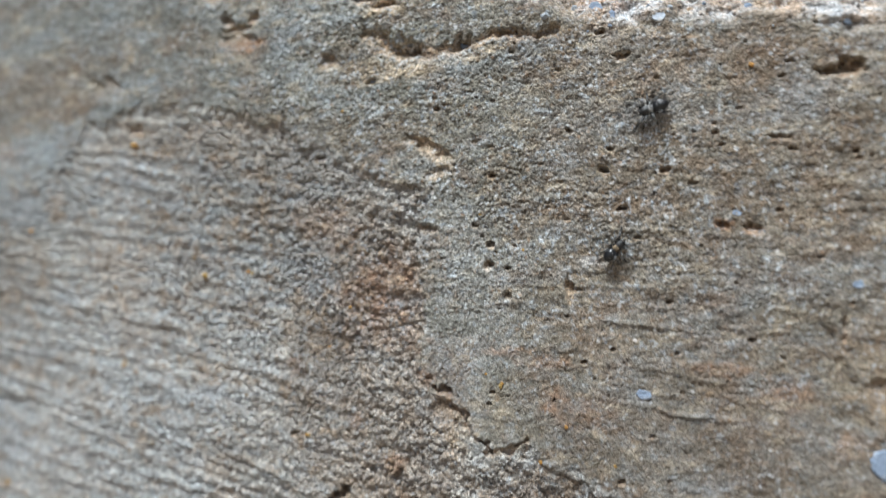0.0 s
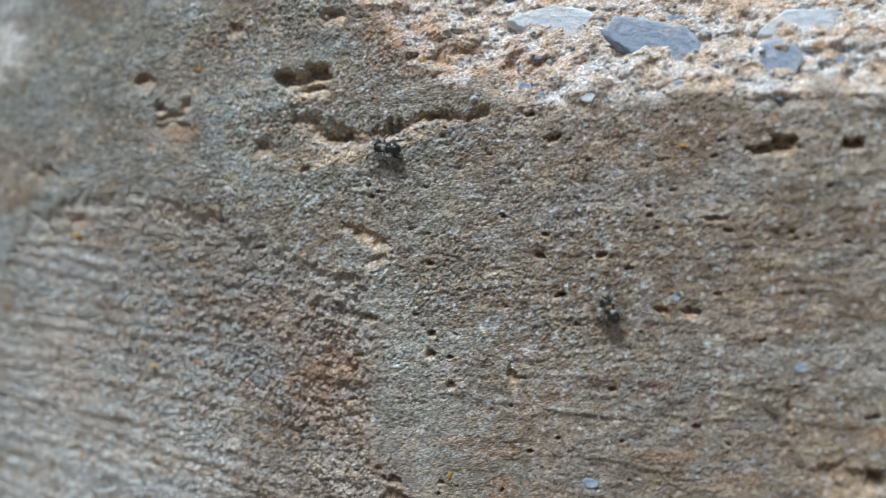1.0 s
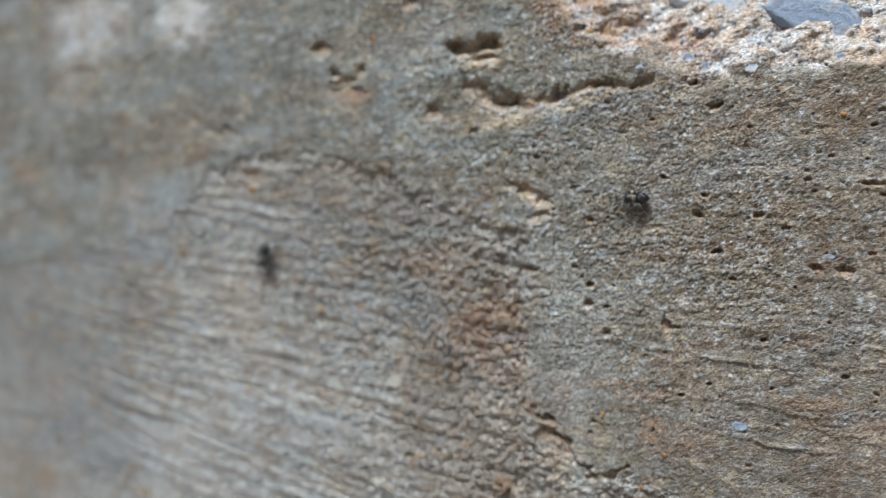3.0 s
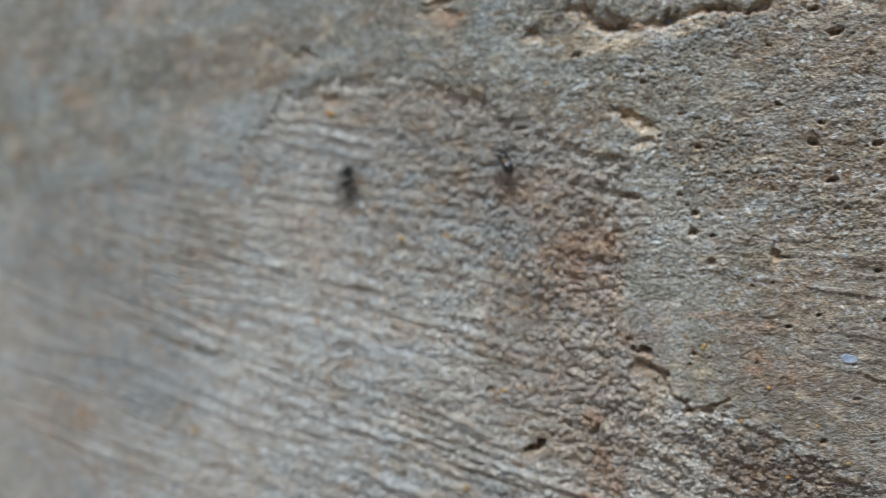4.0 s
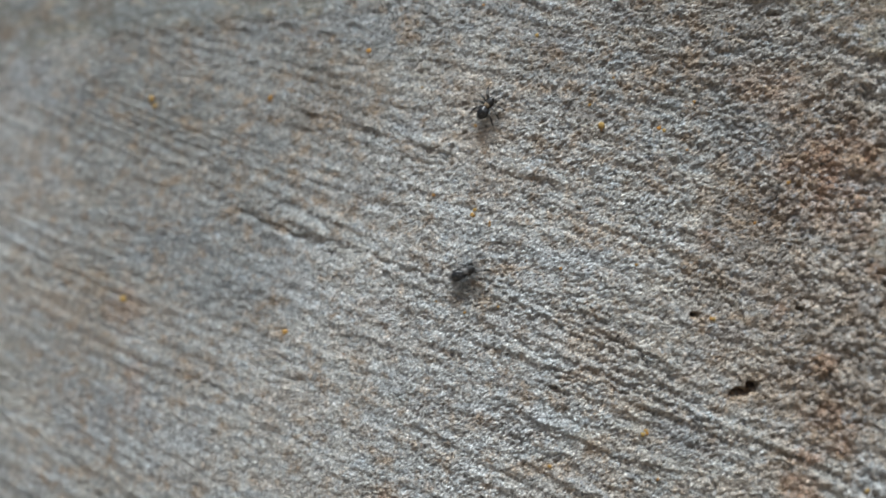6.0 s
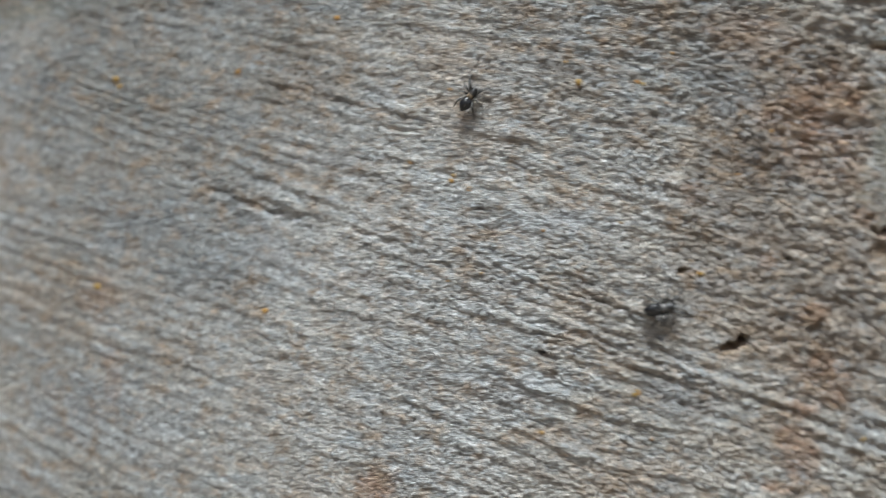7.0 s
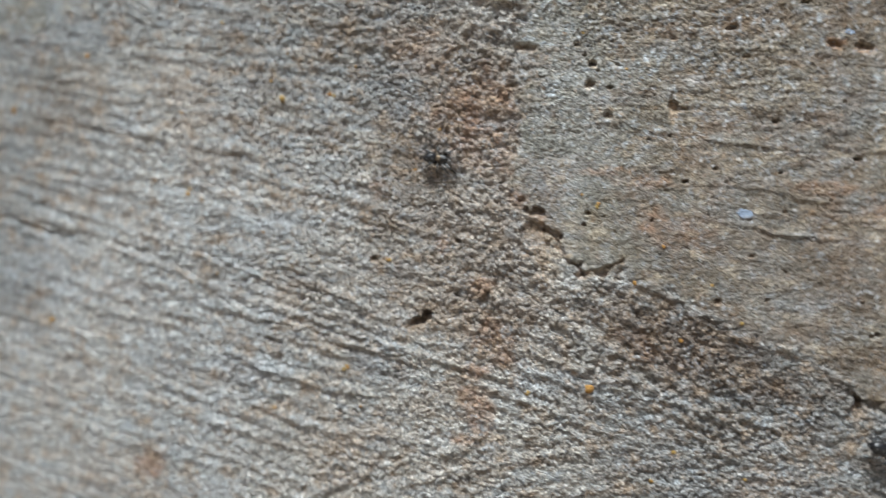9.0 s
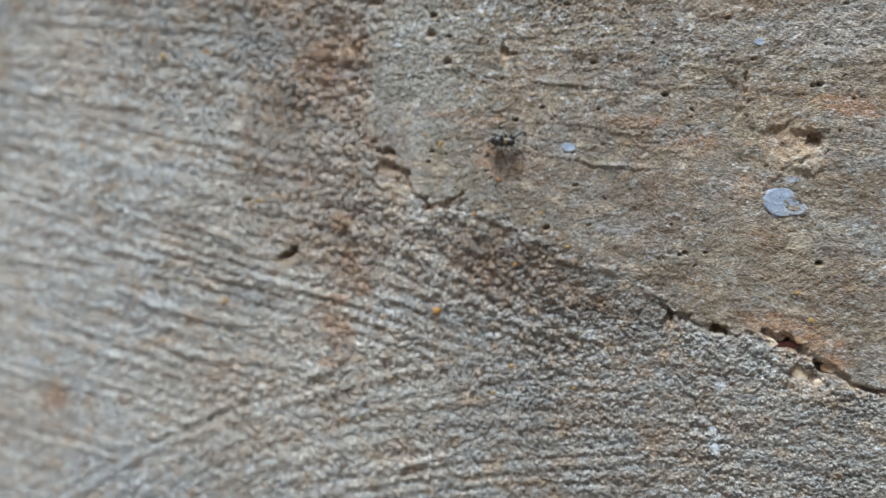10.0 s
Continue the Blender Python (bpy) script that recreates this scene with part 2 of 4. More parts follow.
DARK_HAIRY = chitin_material("dark_hairy_chitin", (0.008, 0.008, 0.009), (0.03, 0.027, 0.025), 0.45, 2600)
TAN_HAIR = chitin_material("tan_hair", (0.07, 0.05, 0.03), (0.27, 0.20, 0.12), 0.7, 3000)
PALE_HAIR = chitin_material("pale_hair", (0.05, 0.05, 0.05), (0.30, 0.29, 0.28), 0.7, 3500)
EYE_GLOSS = chitin_material("eye_gloss", (0.004, 0.004, 0.004), (0.008, 0.008, 0.008), 0.08, 500)
LEG = leg_material()


# ---------------------------------------------------------------- noise on arrays
class Lattice:
    """Gradient noise on arrays of plan coordinates."""

    def __init__(self, seed):
        r = np.random.RandomState(seed)
        a = r.rand(256, 256) * 2 * np.pi
        self.gx, self.gy = np.cos(a).astype(np.float32), np.sin(a).astype(np.float32)

    def __call__(self, x, y):
        x0, y0 = np.floor(x), np.floor(y)
        fx, fy = (x - x0).astype(np.float32), (y - y0).astype(np.float32)
        ix, iy = x0.astype(np.int64) & 255, y0.astype(np.int64) & 255
        jx, jy = (ix + 1) & 255, (iy + 1) & 255
        sx, sy = fx * fx * (3 - 2 * fx), fy * fy * (3 - 2 * fy)
        a = self.gx[iy, ix] * fx + self.gy[iy, ix] * fy
        b = self.gx[iy, jx] * (fx - 1) + self.gy[iy, jx] * fy
        c = self.gx[jy, ix] * fx + self.gy[jy, ix] * (fy - 1)
        d = self.gx[jy, jx] * (fx - 1) + self.gy[jy, jx] * (fy - 1)
        top = a + sx * (b - a)
        return (top + sy * (c + sx * (d - c) - top)) * 1.5


NZ = [Lattice(i) for i in range(12)]


def smooth(x, lo, hi):
    t = np.clip((x - lo) / (hi - lo), 0, 1)
    return t * t * (3 - 2 * t)


# ---------------------------------------------------------------- the wall's grid
us = np.concatenate([np.linspace(-600, -170, 24), np.arange(-158, -72, 0.32), np.arange(-72, 58, 0.13), np.linspace(59, 500, 30)])
vs = np.concatenate([np.linspace(-350, -70, 20), np.arange(-62, 54, 0.13), np.arange(54.2, 86, 0.45), np.linspace(88, 300, 16)])
UU, VV = np.meshgrid(us, vs)
UU, VV = UU.astype(np.float32), VV.astype(np.float32)


def bulge(u, v):
    """The face swells a little: its height out of the plane, in millimetres."""
    x, y = np.clip(u, -165, 70) / 90, np.clip(v, -75, 80) / 90
    return 90 * (-0.0613 * x * x + 0.0015 * x * y - 0.0353 * y * y)


def edge_height(u):
    """Where the face ends and the broken top edge begins."""
    return np.interp(u, [-600, -30, -12, -4, 2, 8, 13, 22, 30, 40, 49, 60, 500], [72, 72, 66, 50, 43, 38, 34.6, 35.4, 33.8, 32.6, 31.2, 30, 34])


def inside(px, py, pts):
    """Signed distance to a closed outline, positive inside."""
    best = np.full(px.shape, 1e9, np.float32)
    odd = np.zeros(px.shape, bool)
    for (ax, ay), (bx, by) in zip(pts, pts[1:] + pts[:1]):
        dx, dy = bx - ax, by - ay
        t = np.clip(((px - ax) * dx + (py - ay) * dy) / (dx * dx + dy * dy), 0, 1)
        best = np.minimum(best, (px - ax - t * dx) ** 2 + (py - ay - t * dy) ** 2)
        if ay != by:
            odd ^= ((ay > py) != (by > py)) & (px < dx * (py - ay) / dy + ax)
    return np.where(odd, 1, -1) * np.sqrt(best)


# outline of the combed coat, whose smooth skin has come off
COMBED = [(-190, 2), (-146, 8.7), (-118, 15.2), (-103, 18.5), (-91.7, 18.9), (-76.4, 19.8), (-71.8, 21.5), (-61.2, 23.9), (-56.5, 28.7),
          (-52.5, 30.6), (-46.1, 31.6), (-34.6, 29.8), (-26, 27.5), (-18.9, 23.2), (-13.1, 19.7), (-6.4, 17.7), (-6.4, 13.5), (-5, 12),
          (-7.2, 7.9), (-6, 3.6), (-8, -2), (-7.4, -4.1), (-5.5, -6.4), (-3.5, -8.1), (-0.6, -11.8), (1, -14.6), (4.9, -12.7), (8.1, -14.9),
          (13.6, -17.5), (18.4, -20), (23.1, -21.1), (28.9, -24.9), (35.3, -29.6), (42.8, -30.3), (49.5, -35.5), (60, -38), (90, -42),
          (90, -420), (-190, -420)]
wu = UU + 1.2 * NZ[0](UU * 0.3, VV * 0.3) + 0.9 * NZ[1](UU * 0.9, VV * 0.9)
wv = VV + 1.2 * NZ[2](UU * 0.3, VV * 0.3) + 0.9 * NZ[3](UU * 0.9, VV * 0.9)
comb_d = inside(wu, wv, COMBED)
ragged = 0.8 * NZ[9](UU * 0.55, VV * 0.6) + 0.7 * NZ[10](UU * 1.3, VV * 1.3)      # on the upper side the skin thins out in shreds
COMB = smooth(comb_d + ragged * smooth(VV, -5, 0) * (0.6 + 0.4 * smooth(UU, -16, -9)) * smooth(UU, -75, -55), -0.8, 1.2)
EDGE = edge_height(UU).astype(np.float32)
past = VV - EDGE + 2.2 * NZ[7](UU * 0.3, VV * 0.3) + 3.0 * NZ[4](UU * 0.13, VV * 0.13) + 1.2 * NZ[5](UU * 0.5, VV * 0.5)
BROKEN = smooth(past, -1.8, 2.8)

# trowel and comb strokes: two fans that meet in a V
vee = np.interp(UU, [-150, -40, -27, -12, -4, 17, 30, 60], [-92, -45.3, -39.6, -34.3, -33.2, -31.5, -31, -39])
fan2 = smooth(vee - wv, -0.6, 0.6)
acr1 = VV + 0.205 * (UU + 50) + 0.0035 * np.maximum(UU + 25, 0) ** 2
acr1 += 0.085 * (np.minimum(UU, -25) + 50) * smooth(acr1, -3, -8) * smooth(acr1, -19, -14)
acr2 = VV + 0.0035 * (UU - 25) ** 2
wob = 0.5 * NZ[6](UU * 0.05, VV * 0.05) + 0.14 * NZ[7](UU * 0.25, VV * 0.25)


def strokes(acr, seed):
    """Combed bands: each leans up to the light and ends in a sharp lip over the next."""
    a = acr + wob
    ph = a * 0.44 + 0.95 * NZ[seed](UU * 0.022, a * 0.14) + 0.15 * NZ[seed + 1](UU * 0.12, a * 0.4) + 0.03 * NZ[seed + 2](UU * 0.9, VV * 1.1)
    line = np.floor(ph)
    p = ph - line
    strength = np.clip(0.75 + 0.75 * NZ[seed + 2](UU * 0.035, line * 7.37 + 0.5), 0.15, 1.3)
    band = strength * (0.5 - 0.5 * np.cos(2 * np.pi * p ** 0.92))
    ph2 = a * 1.15 + 0.7 * NZ[seed + 3](UU * 0.04, a * 0.3)
    q = ph2 - np.floor(ph2)
    thin = np.clip(0.35 + 1.2 * NZ[seed + 4](UU * 0.06, np.floor(ph2) * 5.71), 0, 1) * smooth(q, 0.0, 0.35) * (1 - q)
    return 1.15 * band + 0.3 * thin + 0.45 * NZ[1](UU * 0.04 + 9, a * 0.5) + 0.2 * NZ[3](UU * 0.2, a * 1.5)


st = strokes(acr1, 0) * (1 - fan2) + (0.95 - 0.25 * smooth(UU, 5, 30)) * strokes(acr2 + 40, 4) * fan2
st *= (0.95 + 0.3 * NZ[11](UU * 0.05, VV * 0.08)) * (0.72 + 0.28 * smooth(UU, -70, -40))


def grains(size, seed, fill=0.8):
    """Sand grains packed side by side: the height of round tops, 0 to 1."""
    r = np.random.RandomState(seed)
    jx, jy, big = (r.rand(256, 256).astype(np.float32) for _ in range(3))
    x = (UU + 0.3 * NZ[2](UU * 0.7, VV * 0.7)) / size
    y = (VV + 0.3 * NZ[8](UU * 0.7, VV * 0.7)) / size
    x0, y0 = np.floor(x), np.floor(y)
    top = np.zeros(UU.shape, np.float32)
    for dx in (-1, 0, 1):
        for dy in (-1, 0, 1):
            i, j = (x0 + dx).astype(np.int64) & 255, (y0 + dy).astype(np.int64) & 255
            rad = fill * (0.45 + 0.75 * big[j, i])
            d2 = ((x - x0 - dx - jx[j, i]) ** 2 + (y - y0 - dy - jy[j, i]) ** 2) / rad ** 2
            top = np.maximum(top, (0.4 + 0.6 * big[j, i]) * np.sqrt(np.clip(1 - d2, 0, 1)).astype(np.float32))
    return top


sand_fine, sand_small, sand_big = grains(0.3, 20), grains(0.42, 21), grains(0.85, 22)
lump = NZ[4](UU * 0.72, VV * 1.0)
lump2 = NZ[5](UU * 1.75, VV * 2.0)
grit = NZ[6](UU * 3.2, VV * 3.5)
calmer = 0.55 + 0.45 * smooth(UU, -75, -35) + 0.15 * smooth(UU, -32, -8)
crumbly = np.maximum(smooth(np.hypot((UU + 9) / 9, (VV + 3) / 26), 1.2, 0.5), smooth(np.hypot((UU - 8) / 17, (VV + 0.45 * UU + 20) / 8), 1.2, 0.5))      # lumps laid bare by the border and under the crack
nodule = smooth(np.sqrt(((UU + 25) / 24) ** 2 + ((VV - 13) / 16) ** 2), 1.15, 0.5)      # lumpier part of the combed coat
h_comb = (-0.45 + 0.40 * np.maximum(smooth(VV, 2, -14), smooth(UU, -48, -75)) + 0.15 * st * (1 - 0.2 * nodule) + (0.09 + 0.03 * nodule) * lump
          + calmer * (0.08 * lump2 + 0.10 * grit + 0.25 * (sand_small - 0.5) * np.clip(0.85 + 0.9 * NZ[2](UU * 0.16, VV * 0.2), 0.4, 1.4) + (0.04 + 0.32 * crumbly) * (sand_big - 0.5)) + 0.14 * crumbly * NZ[7](UU * 0.5, VV * 0.6))
drag = VV + 0.075 * UU + 0.8 * NZ[8](UU * 0.03, VV * 0.05)
right = smooth(UU, -2, 14)
sandy = (0.5 + 0.5 * smooth(VV, -2, 12) * smooth(UU, 34, 8) * smooth(UU, -60, -25)) * np.clip(0.8 + 0.8 * NZ[1](UU * 0.12, VV * 0.15), 0.3, 1.3)      # how far the fine sand is laid bare
calm = 0.75 + 0.25 * smooth(VV, -6, 8) * smooth(UU, -40, -8)
h_skin = (0.35 * NZ[7](UU * 0.06, VV * 0.08) + right * (1.6 * calm - 0.6) * np.clip(0.6 + 1.1 * NZ[11](UU * 0.07, VV * 0.12), 0, 1.3) * (0.07 * NZ[9](UU * 0.09, drag * 0.7) + 0.06 * NZ[10](UU * 0.22, drag * 1.6))
          + 0.10 * right * NZ[3](UU * 0.35, VV * 0.5) + calm * (0.10 * NZ[4](UU * 0.35, drag * 0.6) + 0.08 * NZ[9](UU * 0.8, drag * 1.2))
          + calm * (0.05 * lump + 0.05 * lump2 + 0.07 * grit) + sandy * (0.16 * sand_fine + 0.07 * sand_small + 0.05 * grit) + 0.025 * NZ[5](UU * 0.5, drag * 2.4))
HH = h_skin * (1 - COMB) + h_comb * COMB

MASK = {k: np.zeros(UU.shape, np.float32) for k in ("brown", "pale", "rust", "lime_sheen", "slate")}


def window(u, v, r):
    i0, i1 = np.searchsorted(us, (u - r, u + r))
    j0, j1 = np.searchsorted(vs, (v - r, v + r))
    return slice(j0, j1), slice(i0, i1)


def pit(u, v, a, b, angle, depth):
    """A hole with ragged steep sides and a sandy bottom."""
    k = window(u, v, 1.7 * max(a, b) + 0.6)
    x, y = UU[k] - u, VV[k] - v
    c, s = math.cos(radians(angle)), math.sin(radians(angle))
    f = 1.0 / max(0.5, min(a, b))
    rag = (0.75 if max(a, b) > 0.8 else 0.4) * (0.55 * NZ[1](UU[k] * f, VV[k] * f) + 0.3 * NZ[2](UU[k] * 1.3, VV[k] * 1.3) + 0.12 * NZ[3](UU[k] * 2.6, VV[k] * 2.6))
    r = np.hypot((x * c + y * s) / a, (y * c - x * s) / b) + rag
    hole = smooth(r, 1.12, 0.68)
    lean = np.clip(0.62 + 0.75 * y / max(0.3, min(a, b)), 0.12, 1.15)
    depth *= 1.15 if 0.6 < depth < 1.5 and max(a, b) < 1.0 else 1.0
    HH[k] = np.minimum(HH[k], HH[k] * (1 - hole) - hole * depth * lean * (1 + 0.35 * lump[k]))
    # sandy floor, painted paler and warmer to stand for light bounced inside the hole
    MASK["pale"][k] = np.maximum(MASK["pale"][k], 0.85 * smooth(r, 1.3, 0.8) * min(1, depth))
    MASK["rust"][k] = np.maximum(MASK["rust"][k], 0.3 * smooth(r, 1.1, 0.6) * min(1, depth))


def groove(pts, width, depth):
    """A ragged crack along a line."""
    us_, vs_ = [p[0] for p in pts], [p[1] for p in pts]
    cu, cv = (min(us_) + max(us_)) / 2, (min(vs_) + max(vs_)) / 2
    k = window(cu, cv, max(max(us_) - min(us_), max(vs_) - min(vs_)) / 2 + 3)
    x = UU[k] + 0.7 * NZ[3](UU[k] * 0.5, VV[k] * 0.5) + 0.3 * NZ[6](UU[k] * 1.4, VV[k] * 1.4)
    y = VV[k] + 0.7 * NZ[4](UU[k] * 0.5, VV[k] * 0.5) + 0.3 * NZ[7](UU[k] * 1.4, VV[k] * 1.4)
    d = np.full(x.shape, 1e6, np.float32)
    off = np.zeros(x.shape, np.float32)
    for (ax, ay), (bx, by) in zip(pts, pts[1:]):
        dx, dy = bx - ax, by - ay
        t = np.clip(((x - ax) * dx + (y - ay) * dy) / (dx * dx + dy * dy), 0, 1)
        dd = (x - ax - t * dx) ** 2 + (y - ay - t * dy) ** 2
        off = np.where(dd < d, y - ay - t * dy, off)
        d = np.minimum(d, dd)
    lean = np.clip(0.75 + 0.6 * off / width, 0.2, 1.25) if depth > 0.9 else 1.0      # undercut above, shelving below
    r = np.sqrt(d) / width + 0.6 * NZ[5](UU[k] * 0.8, VV[k] * 0.8) + (0.2 if depth > 0.9 else 0.35) * NZ[8](UU[k] * 2, VV[k] * 2)
    cut = smooth(r, 1.25, 0.25) if depth > 0.9 else smooth(r, 1.1, 0.5)
    HH[k] -= cut * lean * depth * np.clip(0.75 + 0.9 * NZ[9](UU[k] * 0.35, VV[k] * 0.35), 0.15, 1.2)
    if depth > 0.9:
        # sandy inside, its colour lifted and warmed in place of bounced light
        MASK["pale"][k] = np.maximum(MASK["pale"][k], 0.9 * cut)
        MASK["rust"][k] = np.maximum(MASK["rust"][k], 0.35 * cut)


def lip(pts, rise, above=1.3, below=0.35):
    """A strong trowel line: the coat swells towards it from above and drops off sharply below it."""
    us_, vs_ = [p[0] for p in pts], [p[1] for p in pts]
    k = window((us_[0] + us_[-1]) / 2, (min(vs_) + max(vs_)) / 2, (us_[-1] - us_[0]) / 2 + 4)
    x = UU[k]
    line = np.interp(x, us_, vs_) + 0.4 * NZ[4](x * 0.2, VV[k] * 0.1) + 0.15 * NZ[6](x * 0.9, VV[k] * 0.7) + 0.15 * NZ[2](x * 2.2, VV[k] * 2.0)
    d = VV[k] - line
    ends = smooth(x, us_[0] - 2, us_[0] + 4) * smooth(x, us_[-1] + 2, us_[-1] - 4)
    body = smooth(d, above, 0.05) * smooth(d, -below, 0.0)
    HH[k] += 0.5 * rise * ends * body * np.clip(0.7 + 1.0 * NZ[9](x * 0.2, VV[k] * 0.05), 0.1, 1.4)


def stain_or_light(kind, u, v, a, b, angle, strength):
    """A cloudy patch of another colour: a stain, or light and shade put in as colour."""
    k = window(u, v, 1.8 * max(a, b))
    x, y = UU[k] - u, VV[k] - v
    c, s = math.cos(radians(angle)), math.sin(radians(angle))
    f = 1.6 / max(1.0, min(a, b))
    r = np.hypot((x * c + y * s) / a, (y * c - x * s) / b) + 0.35 * NZ[8](UU[k] * f, VV[k] * f) + 0.22 * NZ[9](UU[k] * 0.8, VV[k] * 0.8)
    MASK[kind][k] = np.maximum(MASK[kind][k], strength * smooth(r, 1.25, 0.45))


# crumbs and nodules standing on the combed coat
rng = np.random.RandomState(11)
for _ in range(6500):
    pu, pv = rng.uniform(-62, 50), rng.uniform(-55, 31)
    j, i = np.searchsorted(vs, pv), np.searchsorted(us, pu)
    if comb_d[j, i] > 0.6 and rng.rand() < 0.22 + 0.75 * nodule[j, i]:
        size = rng.uniform(0.16, 0.42)
        k = window(pu, pv, size)
        d2 = ((UU[k] - pu) ** 2 + ((VV[k] - pv) * rng.uniform(1, 1.4)) ** 2) / size ** 2
        HH[k] += 0.55 * size * np.sqrt(np.clip(1 - d2, 0, 1))

# small air holes in the smooth skin
rng = np.random.RandomState(7)
for _ in range(210):
    pu, pv = rng.uniform(-8, 60), 34 - 60 * rng.rand() ** 1.5
    if comb_d[np.searchsorted(vs, pv), min(np.searchsorted(us, pu), len(us) - 1)] < -0.8:
        size = 0.12 + 0.28 * rng.rand() ** 6
        pit(pu, pv, size * rng.uniform(1, 1.9), size, rng.uniform(-40, 20), 0.3 + 1.4 * size)

# larger holes and chips
pit(-13.5, 42.0, 1.95, 1.06, -31, 2.0)
pit(-9.8, 41.9, 2.07, 1.38, -1, 2.4)
pit(-11.5, 41.7, 3.22, 1.21, -2, 1.9)
pit(-10.3, 40.3, 2.29, 0.76, -11, 1.2)
pit(-6.9, 48.6, 1.53, 1.07, -11, 1.0)
pit(-20.2, 49.3, 1.12, 1.12, -10, 0.75)
pit(-34.4, 45.1, 1.73, 1.25, -9, 0.65)
pit(-32.2, 41.2, 1.73, 0.78, -45, 1.0)
pit(-30.8, 40.0, 2.24, 0.69, -0, 0.7)
pit(-28.1, 41.2, 1.11, 0.77, 43, 1.0)
pit(-30.5, 38.3, 3.25, 1.37, -7, 0.3)
pit(-18.0, 34.1, 1.29, 1.13, -7, 0.6)
pit(39.8, 26.7, 2.6, 0.7, -2, 1.3)
pit(40.6, 27.2, 1.5, 0.9, 5, 1.6)
pit(47.5, 26.2, 1.11, 0.70, -6, 1.8)
pit(35.1, 28.2, 0.55, 0.28, -5, 0.6)
pit(17.8, 30.6, 0.90, 0.60, 20, 1.2)
pit(-7.2, 23.3, 1.27, 0.64, -18, 0.4)
pit(-4.9, 22.0, 2.5, 0.95, -36, 0.55)
pit(-3.1, 20.8, 1.27, 0.99, -48, 0.5)
pit(-3.9, 19.1, 1.80, 0.83, 16, 0.45)
pit(15.2, 17.9, 0.85, 0.52, -39, 1.4)
pit(21.8, 17.5, 0.66, 0.42, 5, 0.9)
pit(11.6, 22.7, 0.65, 0.33, -44, 0.9)
pit(27.2, 21.2, 0.42, 0.30, -5, 0.7)
pit(27.1, 22.2, 0.33, 0.22, -5, 0.6)
pit(33.6, 20.2, 1.23, 0.39, -10, 0.5)
pit(29.8, 23.6, 0.42, 0.30, -5, 0.6)
pit(21.3, 27.8, 0.30, 0.36, -9, 0.6)
pit(27.5, 11.1, 0.88, 0.44, -35, 0.6)
pit(30.5, 10.6, 0.99, 0.55, -30, 0.7)
pit(-5.7, 12.5, 1.35, 0.53, -19, 0.9)
pit(1.9, 10.2, 0.52, 0.52, -64, 0.9)
pit(1.6, 7.9, 0.56, 0.63, -64, 0.9)
pit(3.7, 4.3, 0.56, 0.56, 0, 0.6)
pit(33.2, 12.4, 0.44, 0.28, -5, 0.7)
pit(24.6, 15.9, 0.50, 0.28, -5, 0.5)
pit(29.8, -1.3, 0.44, 0.28, 0, 0.8)
pit(-7.7, 8.1, 0.60, 0.38, -4, 0.7)
pit(10.7, 4.7, 0.39, 1.43, 5, 0.7)
pit(11.4, 4.7, 0.91, 0.33, -4, 0.5)
pit(0.5, 22.4, 0.42, 0.35, -8, 0.6)
pit(2.5, 21.7, 0.42, 0.28, -4, 0.6)
pit(8.8, 14.1, 0.33, 0.33, -4, 0.5)
pit(5.9, 13.7, 0.39, 0.32, 0, 0.5)
pit(10.4, 16.9, 0.33, 0.33, -9, 0.5)
pit(-4.2, 28.1, 0.35, 0.28, -4, 0.5)
pit(-12.2, 30.9, 0.60, 0.45, -4, 0.6)
pit(41.2, 17.4, 0.40, 0.25, -6, 0.5)
pit(-19.4, 22.0, 0.96, 0.56, -4, 0.8)
pit(-47.5, 28.2, 1.61, 0.90, 4, 1.0)
pit(37.1, 7.2, 0.39, 0.28, -5, 0.5)
pit(44.8, 22.3, 0.35, 0.25, -6, 0.5)
pit(-4.5, -6.7, 1.15, 0.7, -15, 1.3)
pit(-6.2, -5.4, 0.7, 0.5, -30, 0.5)
pit(-4.4, -9.9, 1.5, 2.6, 30, 0.5)
pit(-19.0, -19.8, 1.5, 0.65, 28, 1.5)
pit(-17.7, -19.1, 0.72, 0.9, 0, 1.9)
pit(-24.4, -12.1, 0.5, 0.38, 0, 1.0)
pit(-13.9, -10.0, 0.44, 0.36, -4, 1.0)
pit(35.6, -29.4, 1.20, 0.60, -25, 1.6)
pit(43.2, -31.2, 1.44, 0.78, 10, 1.6)
pit(45.4, -35.3, 2.60, 1.43, -35, 0.7)
pit(46.2, -7.9, 0.90, 1.57, -5, 1.2)
pit(43.7, -8.1, 3.61, 2.65, -5, 0.4)
pit(29.8, -28.4, 0.52, 1.56, 0, 1.0)
pit(10.9, 4.5, 0.42, 1.26, -4, 0.7)
pit(38.8, -1.6, 0.26, 2.61, -4, 0.5)
pit(47.1, -34.2, 1.56, 0.60, -45, 1.5)
pit(-38.4, -22.4, 0.65, 0.33, -16, 0.7)
pit(-46.8, -6.8, 0.56, 0.35, 0, 0.6)
pit(-8.8, 2.8, 0.66, 0.44, 25, 0.8)
pit(-58.3, 54.8, 5.84, 3.97, -30, 0.35)
pit(-79.9, 57.6, 9.61, 6.04, -0, 0.35)
pit(-84.7, 47.7, 6.36, 3.11, 2, 0.2)
pit(-135.8, 33.2, 3.01, 1.50, -24, 1.0)
pit(-51.0, 34.7, 2.32, 1.05, -35, 0.4)
pit(-52.7, 34.5, 2.53, 1.05, -35, 0.35)
pit(2.6, 42.1, 0.86, 0.72, -12, 0.7)
